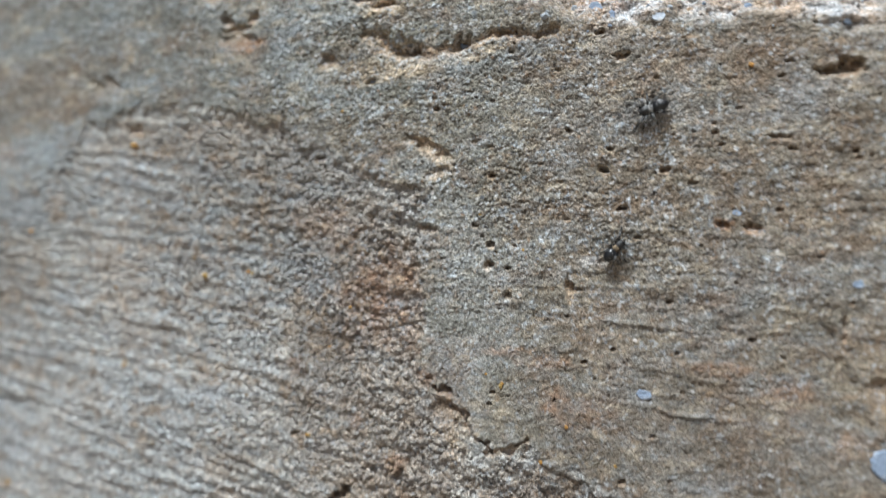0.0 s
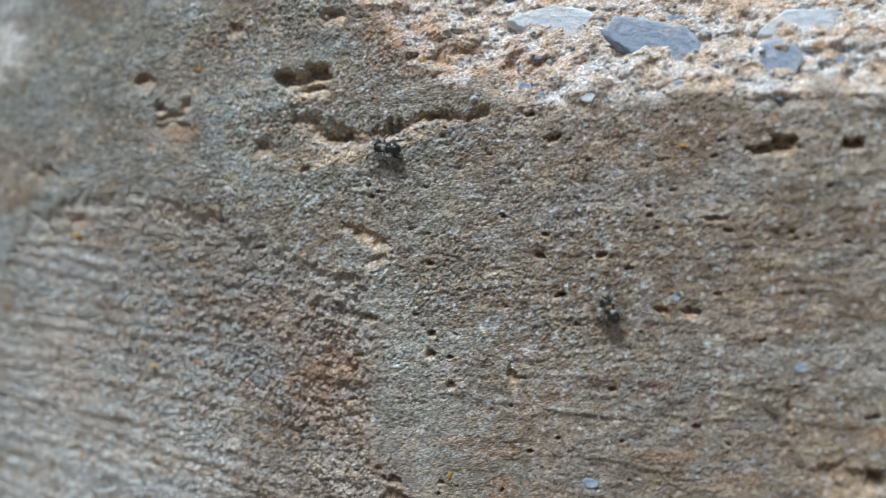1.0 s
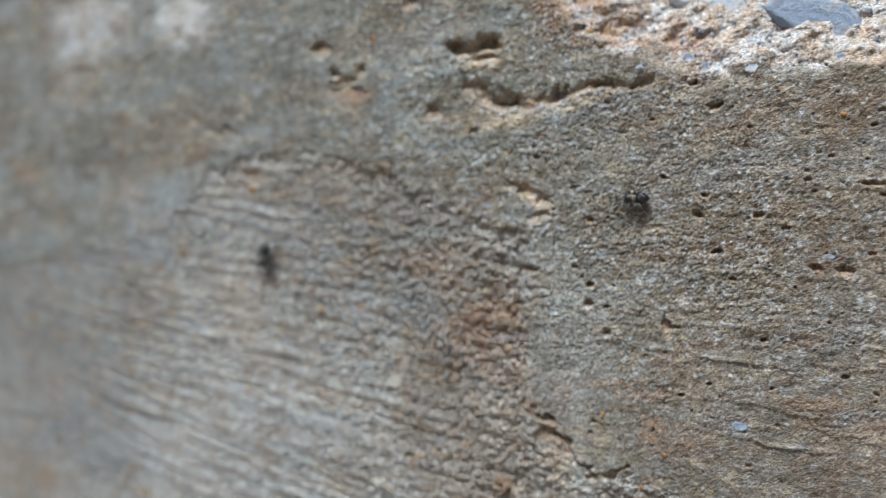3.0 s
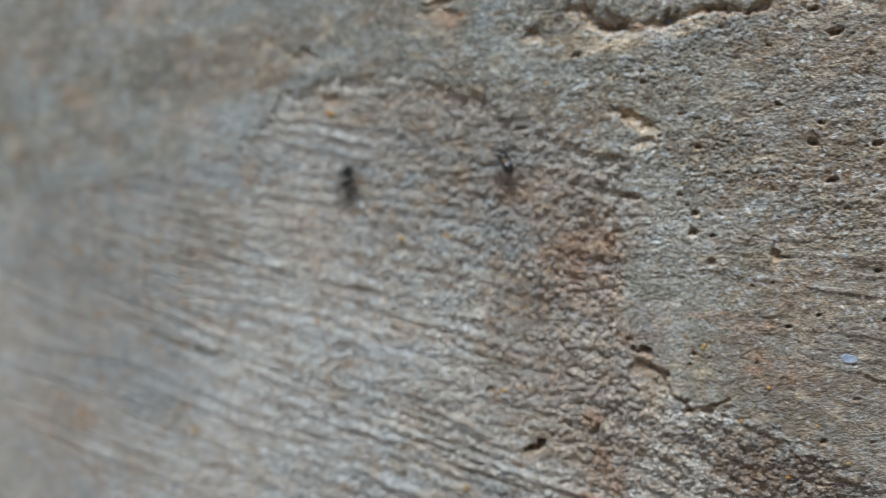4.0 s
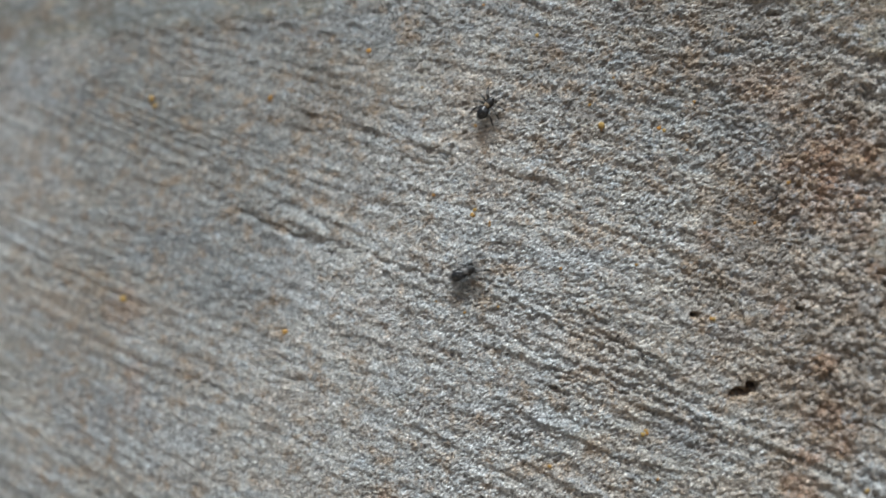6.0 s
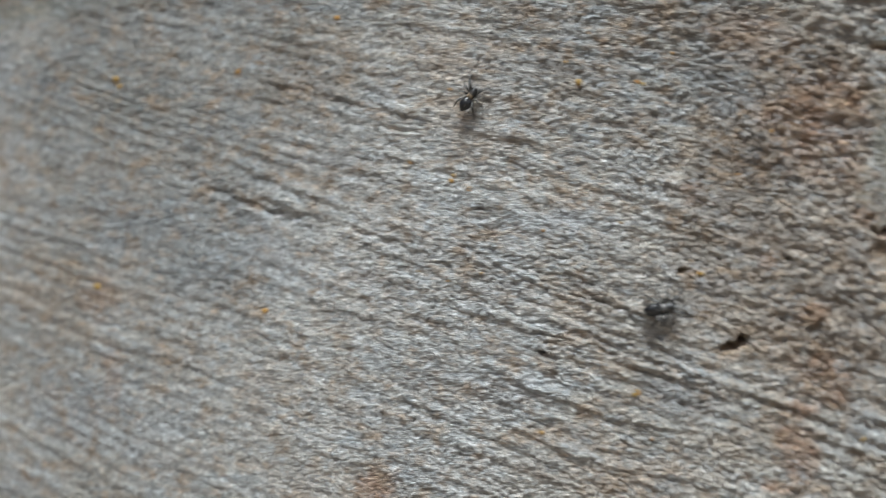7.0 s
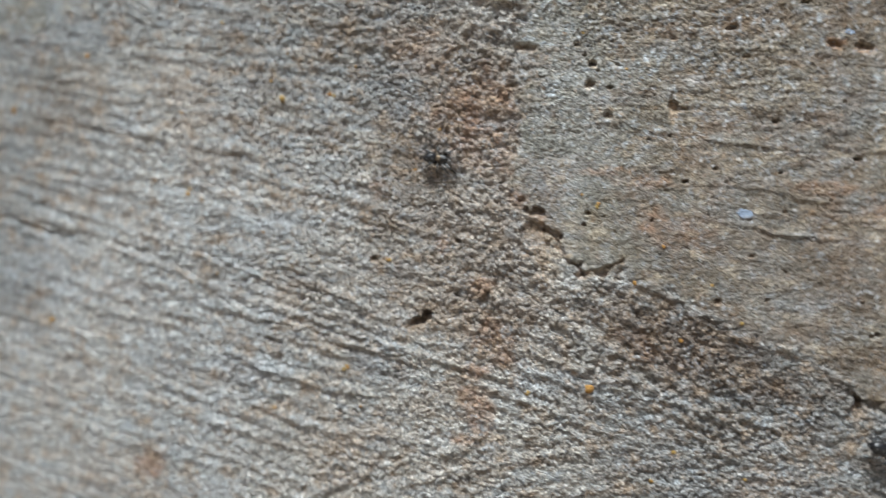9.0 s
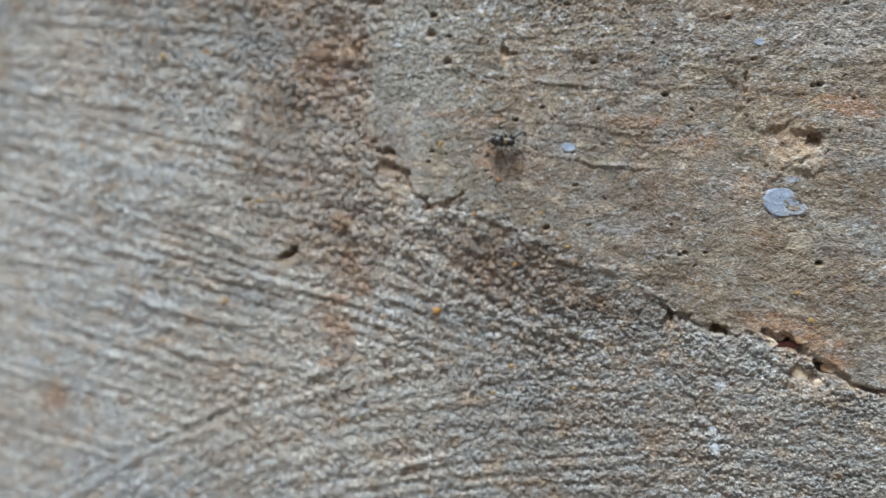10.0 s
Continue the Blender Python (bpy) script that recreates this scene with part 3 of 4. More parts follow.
pit(5.4, 41.8, 0.66, 0.92, -9, 0.6)
# cracks and single strong strokes
groove([(-11.7, 36.6), (-10.0, 35.2), (-7.8, 34.0)], 1.4, 1.2)
groove([(-7.8, 33.8), (-4.2, 33.5), (-0.6, 33.9)], 1.05, 1.15)
groove([(-0.6, 33.9), (1.9, 34.4), (3.7, 34.9)], 0.85, 1.1)
groove([(3.7, 35.0), (6.4, 34.5), (7.7, 34.0), (10.7, 34.6)], 0.65, 1.05)
groove([(-4.2, -7.7), (-3.0, -8.9), (-2.0, -10.2)], 0.4, 0.95)
groove([(-2.0, -10.2), (-0.7, -12.2), (0.7, -14.3)], 0.4, 0.95)
groove([(0.7, -14.3), (3.1, -13.5), (5.3, -12.6)], 0.35, 1.0)
groove([(28.9, -26.6), (35.3, -29.5), (39.1, -29.8)], 0.39, 0.7)
groove([(41.0, -30.0), (42.8, -30.6), (45.9, -32.9)], 0.65, 1.5)
groove([(45.9, -32.9), (48.3, -34.6), (50.7, -36.2), (55.6, -37.1)], 0.60, 1.3)
groove([(37.6, 0.8), (38.6, -2.5), (39.2, -5.2)], 0.65, -0.35)
groove([(41.5, -10.9), (43.1, -9.6), (44.6, -8.7)], 1.44, -0.25)
groove([(43.7, -6.7), (44.6, -8.6), (46.1, -10.1)], 1.20, -0.2)
groove([(7.3, -14.9), (13.6, -18.2), (18.4, -20.7)], 0.53, -0.28)
groove([(18.4, -20.7), (23.0, -22.1), (28.9, -25.7)], 0.46, -0.28)
groove([(-79.4, -7.9), (-67.3, -9.0), (-55.9, -11.6), (-48.0, -14.6)], 0.34, 0.2)
groove([(-48.0, -14.6), (-39.9, -15.1), (-30.9, -16.5), (-25.7, -19.6)], 0.28, 0.3)
groove([(-39.6, -20.3), (-30.5, -21.5), (-21.8, -24.0)], 0.26, 0.25)
groove([(-81.7, -6.1), (-68.8, -9.5), (-58.0, -11.2)], 0.50, 0.22)
groove([(-46.0, -17.6), (-36.7, -19.3), (-22.3, -23.0)], 0.32, 0.25)
groove([(-40.3, -44.9), (-26.7, -39.1), (-11.8, -33.6)], 0.54, -0.22)
groove([(-0.1, -24.1), (7.8, -27.7), (17.5, -30.0)], 0.45, -0.25)
groove([(-12.1, -41.0), (-0.5, -38.1), (10.4, -36.4), (24.1, -35.8)], 0.38, -0.15)
groove([(-12.4, -50.8), (-0.7, -46.1), (10.2, -43.2), (27.3, -41.3)], 0.40, -0.15)
# long trowel lines of the combed coat
lip([(-84, 9.6), (-70.1, 6.9), (-60.3, 4.6), (-51.1, 2.7), (-40, 1.0)], 0.55, 1.6)
lip([(-86, -3.8), (-73.1, -7.2), (-64.6, -9.9), (-55, -13.2)], 0.38, 2.2)
lip([(-57, -8.7), (-48.1, -11), (-42.9, -13.3), (-38, -14.4), (-30.9, -15.5), (-27, -17.3), (-23.5, -19.3)], 0.5, 1.2)
lip([(-48, -18), (-37.3, -21), (-28.8, -22.7), (-22, -23.7), (-12, -25)], 0.6, 1.5)
lip([(-50, -22.6), (-40.1, -26), (-31.5, -28.2), (-20, -29.1)], 0.5, 1.5)
lip([(-37, -32.3), (-25.8, -34.3), (-17, -35.1)], 0.45, 1.4)
# trowel lines of the brown skin
lip([(7, 2.7), (18.1, 0.6), (26.1, -0.5)], 0.42, 0.7, 0.22)
lip([(25, 0.6), (33, -0.6), (41, -1.2)], 0.3, 0.6, 0.22)
lip([(15, -7.7), (21.9, -9.3), (29, -10.2)], 0.55, 0.6, 0.22)
lip([(7, -9.8), (17.8, -11.9), (21, -12.3)], 0.4, 0.6, 0.22)
lip([(10, -3.7), (18.0, -4.3), (27, -5.7)], 0.35, 0.6, 0.2)
lip([(14, 11.6), (24, 10.4), (33, 9.6)], 0.25, 0.6, 0.2)
# the broken top edge slopes back and shows its aggregate
HH += BROKEN * (-0.3 + 1.0 * NZ[9](UU * 0.22, VV * 0.25) + 0.6 * NZ[10](UU * 0.55, VV * 0.6) + 0.3 * lump + 0.14 * lump2)
# stains, with patches of painted light and shade among them
stain_or_light('rust', -11.8, 4.6, 5.6, 6.6, -25, 0.5)
stain_or_light('brown', -12.2, 7.5, 7.6, 10.5, 0, 0.65)
stain_or_light('rust', -8.4, -0.6, 2.0, 2.4, 0, 0.4)
# two dark patches: shade painted round the place where spider A rests
stain_or_light('brown', -18.0, -0.5, 6.0, 4.0, 0, 0.6)
stain_or_light('slate', -20.0, -1.0, 6.5, 4.5, 0, 0.6)
stain_or_light('brown', 5.0, -19.5, 7.0, 3.2, -28, 0.7)
stain_or_light('brown', 11.0, -23.8, 6.5, 2.6, -25, 0.85)
stain_or_light('rust', 7.5, -22.0, 4.5, 1.6, -28, 0.3)
stain_or_light('brown', -7.5, -19.5, 4.5, 5.5, 0, 0.7)
stain_or_light('rust', -8.7, -22.6, 2.2, 2.6, 20, 0.55)
stain_or_light('rust', -11.0, -15.4, 1.8, 1.2, 0, 0.5)
stain_or_light('rust', -6.4, -5.2, 1.6, 1.0, -40, 0.5)
stain_or_light('brown', 8.5, -6.5, 6.0, 3.5, -15, 0.45)
stain_or_light('rust', 9.2, -8.0, 2.6, 1.8, -10, 0.4)
stain_or_light('pale', 1.0, -8.5, 5.0, 3.5, -30, 0.25)
stain_or_light('rust', -19.1, 13.5, 4.8, 3.2, -24, 0.35)
stain_or_light('pale', -57.0, -40.0, 4.5, 3.0, 20, 0.6)
stain_or_light('rust', -57.0, -40.0, 3.4, 2.3, 20, 0.75)
stain_or_light('rust', -11.6, -25.4, 2.2, 1.1, 0, 0.7)
stain_or_light('rust', -13.4, -33.6, 1.8, 0.7, 0, 0.8)
stain_or_light('rust', -15.9, -10.5, 1.0, 1.3, -4, 0.5)
stain_or_light('rust', -23.7, -3.5, 1.4, 1.4, 0, 0.5)
stain_or_light('rust', 26.6, -4.3, 3.9, 0.9, -5, 0.4)
stain_or_light('rust', 27.6, 11.2, 1.2, 0.7, -5, 0.7)
stain_or_light('rust', 30.5, 10.4, 1.2, 0.6, -5, 0.7)
stain_or_light('rust', 10.9, -8.7, 5.2, 2.3, -10, 0.25)
stain_or_light('rust', 33.0, -7.2, 3.3, 1.9, 0, 0.35)
stain_or_light('rust', 49.9, -3.7, 3.6, 1.2, -15, 0.7)
stain_or_light('rust', 7.6, -3.3, 3.5, 1.0, -4, 0.35)
stain_or_light('rust', 3.9, 44.5, 7.8, 4.9, -38, 0.5)
stain_or_light('rust', 14.7, 39.1, 4.6, 2.6, -29, 0.6)
stain_or_light('rust', -30.1, 38.0, 3.4, 1.2, -7, 0.6)
stain_or_light('rust', -97.9, 33.7, 5.2, 2.9, -32, 0.4)
stain_or_light('rust', -74.3, 27.5, 6.7, 1.9, 0, 0.25)
stain_or_light('rust', -60.8, -15.6, 4.5, 0.9, 0, 0.2)
stain_or_light('rust', -97.5, -21.0, 3.5, 3.5, 7, 0.35)
stain_or_light('rust', -94.3, -31.3, 1.6, 4.5, 10, 0.4)
stain_or_light('rust', 3.4, -2.1, 3.2, 0.6, 0, 0.4)
stain_or_light('rust', -11.7, -29.8, 2.2, 4.8, 20, 0.6)
stain_or_light('rust', -9.9, -21.7, 3.2, 3.2, 20, 0.4)
# four tan lower lips under holes and crack, with the light they catch painted in
stain_or_light('pale', -10.3, 39.7, 3.4, 0.9, -3, 0.9)
stain_or_light('pale', -8.0, 32.3, 7.2, 1.5, 4, 1.0)
stain_or_light('pale', 0.7, 32.7, 4.2, 0.7, 10, 0.9)
stain_or_light('pale', 6.3, 33.6, 4.9, 0.5, 7, 0.7)
stain_or_light('pale', -4.4, 21.7, 3.2, 1.2, -40, 1.0)
stain_or_light('pale', -4.1, 19.1, 2.0, 0.8, 11, 0.8)
stain_or_light('pale', 13.4, 7.6, 2.5, 0.7, -4, 0.7)
stain_or_light('pale', 12.6, 6.1, 1.8, 0.4, -5, 0.7)
# tan lower lip of a hole, its lit edge painted in
stain_or_light('pale', 39.5, 26.0, 2.5, 0.4, -5, 0.6)
stain_or_light('pale', -3.4, -10.1, 2.3, 4.0, 28, 1.0)
stain_or_light('pale', 43.7, -8.1, 4.5, 3.6, -5, 0.8)
stain_or_light('pale', 38.6, -2.5, 0.5, 3.6, -15, 0.6)
stain_or_light('pale', 46.8, -3.1, 2.4, 1.3, 0, 0.6)
stain_or_light('rust', 39.3, -12.4, 3.0, 1.8, -5, 0.3)
stain_or_light('pale', 43.4, -9.6, 2.8, 2.2, -5, 0.8)
stain_or_light('pale', 45.5, -35.6, 4.0, 2.6, -25, 1.0)
stain_or_light('rust', 44, -29.6, 6.0, 1.8, -20, 0.5)
stain_or_light('pale', 42, -29.8, 5.0, 1.2, -15, 0.5)
stain_or_light('rust', 48.3, -32.9, 2.4, 1.1, -30, 0.5)
stain_or_light('pale', -81.7, 50.9, 10.7, 5.7, -10, 0.5)
stain_or_light('pale', -57.9, 53.4, 4.5, 3.4, -10, 0.5)
stain_or_light('pale', -58.5, 53.3, 5.6, 5.6, -10, 0.6)
stain_or_light('pale', -114.5, 26.3, 3.1, 2.6, 0, 0.8)
stain_or_light('pale', -50.7, 33.5, 2.8, 1.1, -8, 0.5)
stain_or_light('pale', 19.2, 34.0, 6.7, 1.1, -19, 0.4)
stain_or_light('lime_sheen', -73.5, -9.9, 8.8, 2.7, -8, 0.5)
stain_or_light('lime_sheen', -74.3, -11.3, 10.5, 2.5, -12, 0.6)
stain_or_light('lime_sheen', 18.3, -7.1, 1.2, 0.6, 0, 1.0)
stain_or_light('lime_sheen', 35.8, -36.0, 1.7, 1.2, 0, 1.0)
stain_or_light('lime_sheen', 34.6, -41.8, 1.1, 3.0, 10, 0.9)
stain_or_light('lime_sheen', 18.2, -7.5, 1.2, 0.8, 0, 0.9)
stain_or_light('lime_sheen', -29.4, 22.1, 1.3, 0.9, -6, 0.9)
stain_or_light('lime_sheen', -27.5, 18.5, 2.3, 1.3, -3, 0.8)
stain_or_light('lime_sheen', -53.6, 0.3, 2.4, 1.4, -16, 0.7)
stain_or_light('lime_sheen', -60.7, -33.8, 1.1, 0.9, 8, 0.9)
stain_or_light('lime_sheen', -52.2, -22.0, 0.8, 0.7, 4, 0.9)
stain_or_light('lime_sheen', -23.9, -5.0, 14.4, 3.4, -10, 0.3)
stain_or_light('lime_sheen', -25.6, 5.6, 2.2, 1.7, -3, 0.6)
stain_or_light('lime_sheen', -68.7, -33.6, 11.3, 5.6, 17, 0.45)
stain_or_light('lime_sheen', -0.9, 4.9, 2.8, 4.2, 0, 0.15)
stain_or_light('lime_sheen', -2.9, 5.1, 3.5, 4.2, -4, 0.15)
stain_or_light('lime_sheen', -130.6, -3.1, 16.0, 10.2, 4, 0.5)
stain_or_light('lime_sheen', -129.8, 13.1, 10.5, 6.0, 0, 0.5)
stain_or_light('lime_sheen', -123.9, -10.6, 8.4, 5.6, 4, 0.5)
stain_or_light('lime_sheen', 25.1, -17.4, 1.4, 1.8, 0, 0.5)
stain_or_light('lime_sheen', 21.4, -36.6, 10.4, 3.3, 0, 0.35)
stain_or_light('lime_sheen', -67.1, 24.8, 8.4, 4.8, -35, 0.5)
stain_or_light('lime_sheen', -65.9, 25.3, 6.9, 4.6, -5, 0.5)
# broad pale patch: the left coat's sheen at a grazing view, put in as colour
stain_or_light('lime_sheen', -50.5, -18.9, 16.0, 33.0, 0, 0.8)
stain_or_light('lime_sheen', 34.8, 37.1, 13.4, 1.7, -5, 0.6)
stain_or_light('lime_sheen', 18.1, 41.7, 5.9, 1.6, -9, 0.5)
stain_or_light('brown', -15.8, -10.9, 14.3, 12.3, 0, 0.5)
stain_or_light('brown', 6.0, -21.0, 13.2, 6.0, -20, 0.25)
stain_or_light('slate', -27, 15, 20, 13, -20, 0.45)
stain_or_light('lime_sheen', -1.5, 4, 7, 16, 5, 0.22)
stain_or_light('slate', 16, -23.5, 16, 6, -25, 1.0)
stain_or_light('slate', -92, 5, 28, 30, -10, 0.68)
stain_or_light('brown', -64, 36, 14, 6, 10, 0.5)
stain_or_light('slate', -66, 20, 14, 7, -10, 0.6)
stain_or_light('brown', 34, 17, 24, 16, 0, 0.6)
stain_or_light('slate', -76.1, 41.5, 31.6, 10.5, -5, 0.45)
stain_or_light('brown', 14, -22.5, 13, 4.5, -25, 0.8)
stain_or_light('brown', -16.4, 17.7, 12.0, 8.0, -24, 0.25)
stain_or_light('lime_sheen', 48.8, 4.7, 6.6, 3.6, 0, 0.5)
stain_or_light('lime_sheen', -3.1, 7.0, 3.8, 3.8, -4, 0.2)
stain_or_light('lime_sheen', -17.7, 21.9, 7.6, 1.1, -39, 0.7)
stain_or_light('lime_sheen', -80.6, 57.7, 12.4, 8.2, -10, 1.0)
stain_or_light('lime_sheen', -58.3, 54.8, 6.4, 4.7, -30, 0.9)
stain_or_light('lime_sheen', 13.4, 7.8, 2.0, 0.7, -5, 0.9)
stain_or_light('lime_sheen', -66.1, -20.1, 19.0, 14.3, -7, 0.5)
stain_or_light('lime_sheen', -60.0, 55.6, 7.0, 8.8, -10, 1.0)
stain_or_light('slate', 23.2, -11.9, 21.4, 6.5, -10, 0.55)
stain_or_light('lime_sheen', -68.3, 24.0, 7.2, 4.8, -40, 0.5)
stain_or_light('lime_sheen', -66.9, -7.9, 17.6, 13.2, -7, 0.5)
stain_or_light('brown', -27.3, 24.0, 24.8, 5.6, -4, 0.3)
stain_or_light('lime_sheen', -87.2, -13.3, 9.4, 5.1, -7, 0.8)
stain_or_light('lime_sheen', -76.4, -12.2, 9.9, 4.5, -9, 0.7)
stain_or_light('lime_sheen', -70.6, -26.4, 10.8, 7.2, 3, 0.5)
stain_or_light('slate', -99.3, 11.8, 20.0, 13.8, -22, 0.8)
stain_or_light('lime_sheen', 17.7, -20.3, 11.9, 0.8, -28, 0.3)
stain_or_light('lime_sheen', 8.5, -27.6, 7.7, 0.6, -25, 0.5)
stain_or_light('brown', 1.9, 45.2, 7.9, 5.9, -39, 0.75)
stain_or_light('brown', 35.8, 29.8, 13.4, 2.8, -10, 0.6)
stain_or_light('brown', 20.1, 17.1, 18.1, 7.8, -5, 0.55)
stain_or_light('brown', 26.9, 29.1, 12.1, 3.3, -9, 0.75)
stain_or_light('brown', 27.9, 0.9, 14.3, 6.0, -8, 0.5)
stain_or_light('brown', 26.7, -2.6, 19.5, 5.2, -5, 0.6)
stain_or_light('brown', 39.3, -13.8, 7.2, 3.6, -5, 0.4)
stain_or_light('brown', 10.7, -23.4, 7.7, 4.2, -25, 0.55)
stain_or_light('brown', -11.3, 12.4, 4.5, 6.8, -4, 0.4)
stain_or_light('slate', -93.5, 15.3, 16.5, 6.6, -7, 0.6)
stain_or_light('slate', -99.4, -2.1, 12.7, 11.5, -35, 0.6)
stain_or_light('slate', -103.2, -22.6, 8.5, 16.9, 7, 0.5)
stain_or_light('slate', -93.2, 32.7, 19.6, 7.9, -17, 0.45)
stain_or_light('brown', -40.3, 26.1, 14.2, 3.0, -4, 0.4)
stain_or_light('brown', 2.0, 47.2, 6.4, 3.6, -12, 0.7)
stain_or_light('brown', -49.9, -27.7, 5.6, 2.1, -16, 0.3)
stain_or_light('brown', -2.3, -21.8, 9.0, 4.5, -10, 0.3)

# the left combed coat is painted paler to stand in for its sheen
MASK["lime_sheen"] = np.maximum(MASK["lime_sheen"], 0.5 * COMB * smooth(UU, -22, -50) * smooth(UU, -100, -80) * smooth(VV, 14, 0))
along = acr1 * (1 - fan2) + acr2 * fan2 + wob
wisp = NZ[2](UU * 0.10, along * 0.75) + 0.6 * NZ[9](UU * 0.33, along * 1.5)
MASK["lime_sheen"] = np.maximum(MASK["lime_sheen"], COMB * 0.85 * (1 - MASK["brown"]) * smooth(wisp + 0.5 * NZ[10](UU * 0.03, VV * 0.04), 0.10, 0.75))
soot = NZ[5](UU * 0.12, along * 0.8) + 0.6 * NZ[11](UU * 0.4, along * 1.6)
MASK["brown"] = np.maximum(MASK["brown"], COMB * 0.45 * smooth(UU, -75, -25) * smooth(soot + 0.5 * NZ[8](UU * 0.03, VV * 0.04), 0.15, 0.8))

GRAIN = 0.42 + 0.38 * smooth(VV, -10, 10) * smooth(UU, -45, -15) * (1 - COMB) * (1 - 0.5 * smooth(UU, 14, 36)) + 0.2 * COMB
MASK["slate"] = np.maximum(MASK["slate"], 0.52 * COMB * smooth(UU, -8, 14) * smooth(VV, -12, -24))
MASK["slate"] = np.maximum(MASK["slate"], np.maximum(0.3 * smooth(UU, -62, -92), 0.5 * (1 - COMB) * smooth(UU, -14, -45)))
MASK["slate"] *= 1 - 0.85 * smooth(MASK["lime_sheen"], 0.85, 1.0)

S0 = 14.0
over = np.maximum(VV - EDGE, 0)
slope = np.minimum(over, S0)
back = np.maximum(over - S0, 0)
POS_V = np.minimum(VV, EDGE + S0) + 0.05 * back
POS_H = bulge(UU, np.minimum(VV, EDGE + S0)) + HH - 0.5 * slope - back

NCOL, NROW = len(us), len(vs)
co = np.stack([UU * MM, -POS_H * MM, POS_V * MM], -1).reshape(-1, 3).astype(np.float32)
idx = np.arange(NCOL * NROW).reshape(NROW, NCOL)
quads = np.stack([idx[:-1, :-1], idx[:-1, 1:], idx[1:, 1:], idx[1:, :-1]], -1).reshape(-1, 4).astype(np.int32)


def wall():
    """The wall: its worn front and top as one sheet, with plain sides, back and base."""
    # a skirt closes the block at the back
    rim = np.concatenate([idx[0, :], idx[1:, -1], idx[-1, -2::-1], idx[-2:0:-1, 0]])
    tail = co[rim].copy()
    tail[:, 1] = 0.34
    first = len(co)
    allco = np.concatenate([co, tail])
    n = len(rim)
    a = np.arange(n)
    b = (a + 1) % n
    skirt = np.stack([rim[b], rim[a], first + a, first + b], -1).astype(np.int32)
    faces = np.concatenate([quads, skirt])
    me = bpy.data.meshes.new("wall")
    me.vertices.add(len(allco))
    me.vertices.foreach_set("co", allco.ravel())
    me.loops.add(faces.size)
    me.loops.foreach_set("vertex_index", faces.ravel())
    me.polygons.add(len(faces))
    me.polygons.foreach_set("loop_start", np.arange(0, faces.size, 4, dtype=np.int32))
    me.polygons.foreach_set("use_smooth", np.ones(len(faces), bool))
    me.update(calc_edges=True)
    me.materials.append(CEMENT)

    def store(name, r, g, b, a):
        att = me.attributes.new(name, "FLOAT_COLOR", "POINT")
        data = np.ones((len(allco), 4), np.float32)
        data[len(co):, :3] = 0
        data[:len(co), 0], data[:len(co), 1], data[:len(co), 2], data[:len(co), 3] = r.ravel(), g.ravel(), b.ravel(), a.ravel()
        att.data.foreach_set("color", data.ravel())

    store("wear_shade", np.maximum(MASK["brown"], 0.5 * right * (1 - COMB)), MASK["pale"], MASK["rust"], MASK["slate"])
    store("spots", MASK["lime_sheen"], BROKEN, COMB, GRAIN)
    ob = new("wall", me)
    ob.location = (0, 0, BASE_Z)
    return tagged(ob, "weathered cement wall with trowel marks and pitted brown skin", "wall", kind="structure")


WALL = wall()


def surface(u, v):
    """Height of the worn face at a point of the plan, in millimetres, and the point in the wall's space."""
    i = min(np.searchsorted(us, u), NCOL - 1)
    j = min(np.searchsorted(vs, v), NROW - 1)
    return float(POS_H[j, i]), float(POS_V[j, i])


def on_wall(u, v, lift, heading):
    """A pose in the wall's space: x along heading, z out of the wall."""
    e = 0.5
    n = Vector((-(bulge(u + e, v) - bulge(u - e, v)) / (2 * e), -(bulge(u, v + e) - bulge(u, v - e)) / (2 * e), 1)).normalized()
    n = Vector((n.x, -n.z, n.y))
    x = Vector((math.cos(radians(heading)), 0, math.sin(radians(heading))))
    x = (x - n * x.dot(n)).normalized()
    y = n.cross(x)
    m = Matrix((x, y, n)).transposed().to_4x4()
    h, vv = surface(u, v)
    m.translation = Vector((u, -h, vv)) * MM + n * lift * MM
    return m


# ---------------------------------------------------------------- parts
def part(name, bm, material, parent, label=""):
    """Link a bmesh as one mesh object under a thing or a part."""
    me = bpy.data.meshes.new(name)
    bm.to_mesh(me)
    bm.free()
    me.polygons.foreach_set("use_smooth", np.ones(len(me.polygons), bool))
    me.materials.append(material)
    ob = new(name, me)
    ob.parent = parent
    return tagged(ob, label)


SPIDER_MM = 0.95 * MM


def blob(subdiv, size, seed, rag, freq):
    """A lumpy ellipsoid, size in metres."""
    bm = bmesh.new()
    bmesh.ops.create_icosphere(bm, subdivisions=subdiv, radius=1)
    for vert in bm.verts:
        p = vert.co
        k = 1 + rag * noise.noise(p * freq + Vector((seed * 7.3, seed * 3.1, seed)))
        vert.co = Vector((p.x * size[0], p.y * size[1], p.z * size[2])) * k
    return bm


# ---------------------------------------------------------------- stones and lichen on the wall
STONE_LABEL = {"blue": "smooth blue-grey flint set in the cement", "white": "pale grey flint set in the broken edge",
               "tan": "small tan pebble set in the cement", "sand": "pale sandy lump in the cement", "red": "small dark red pebble in the crack"}
stone_count = [0]


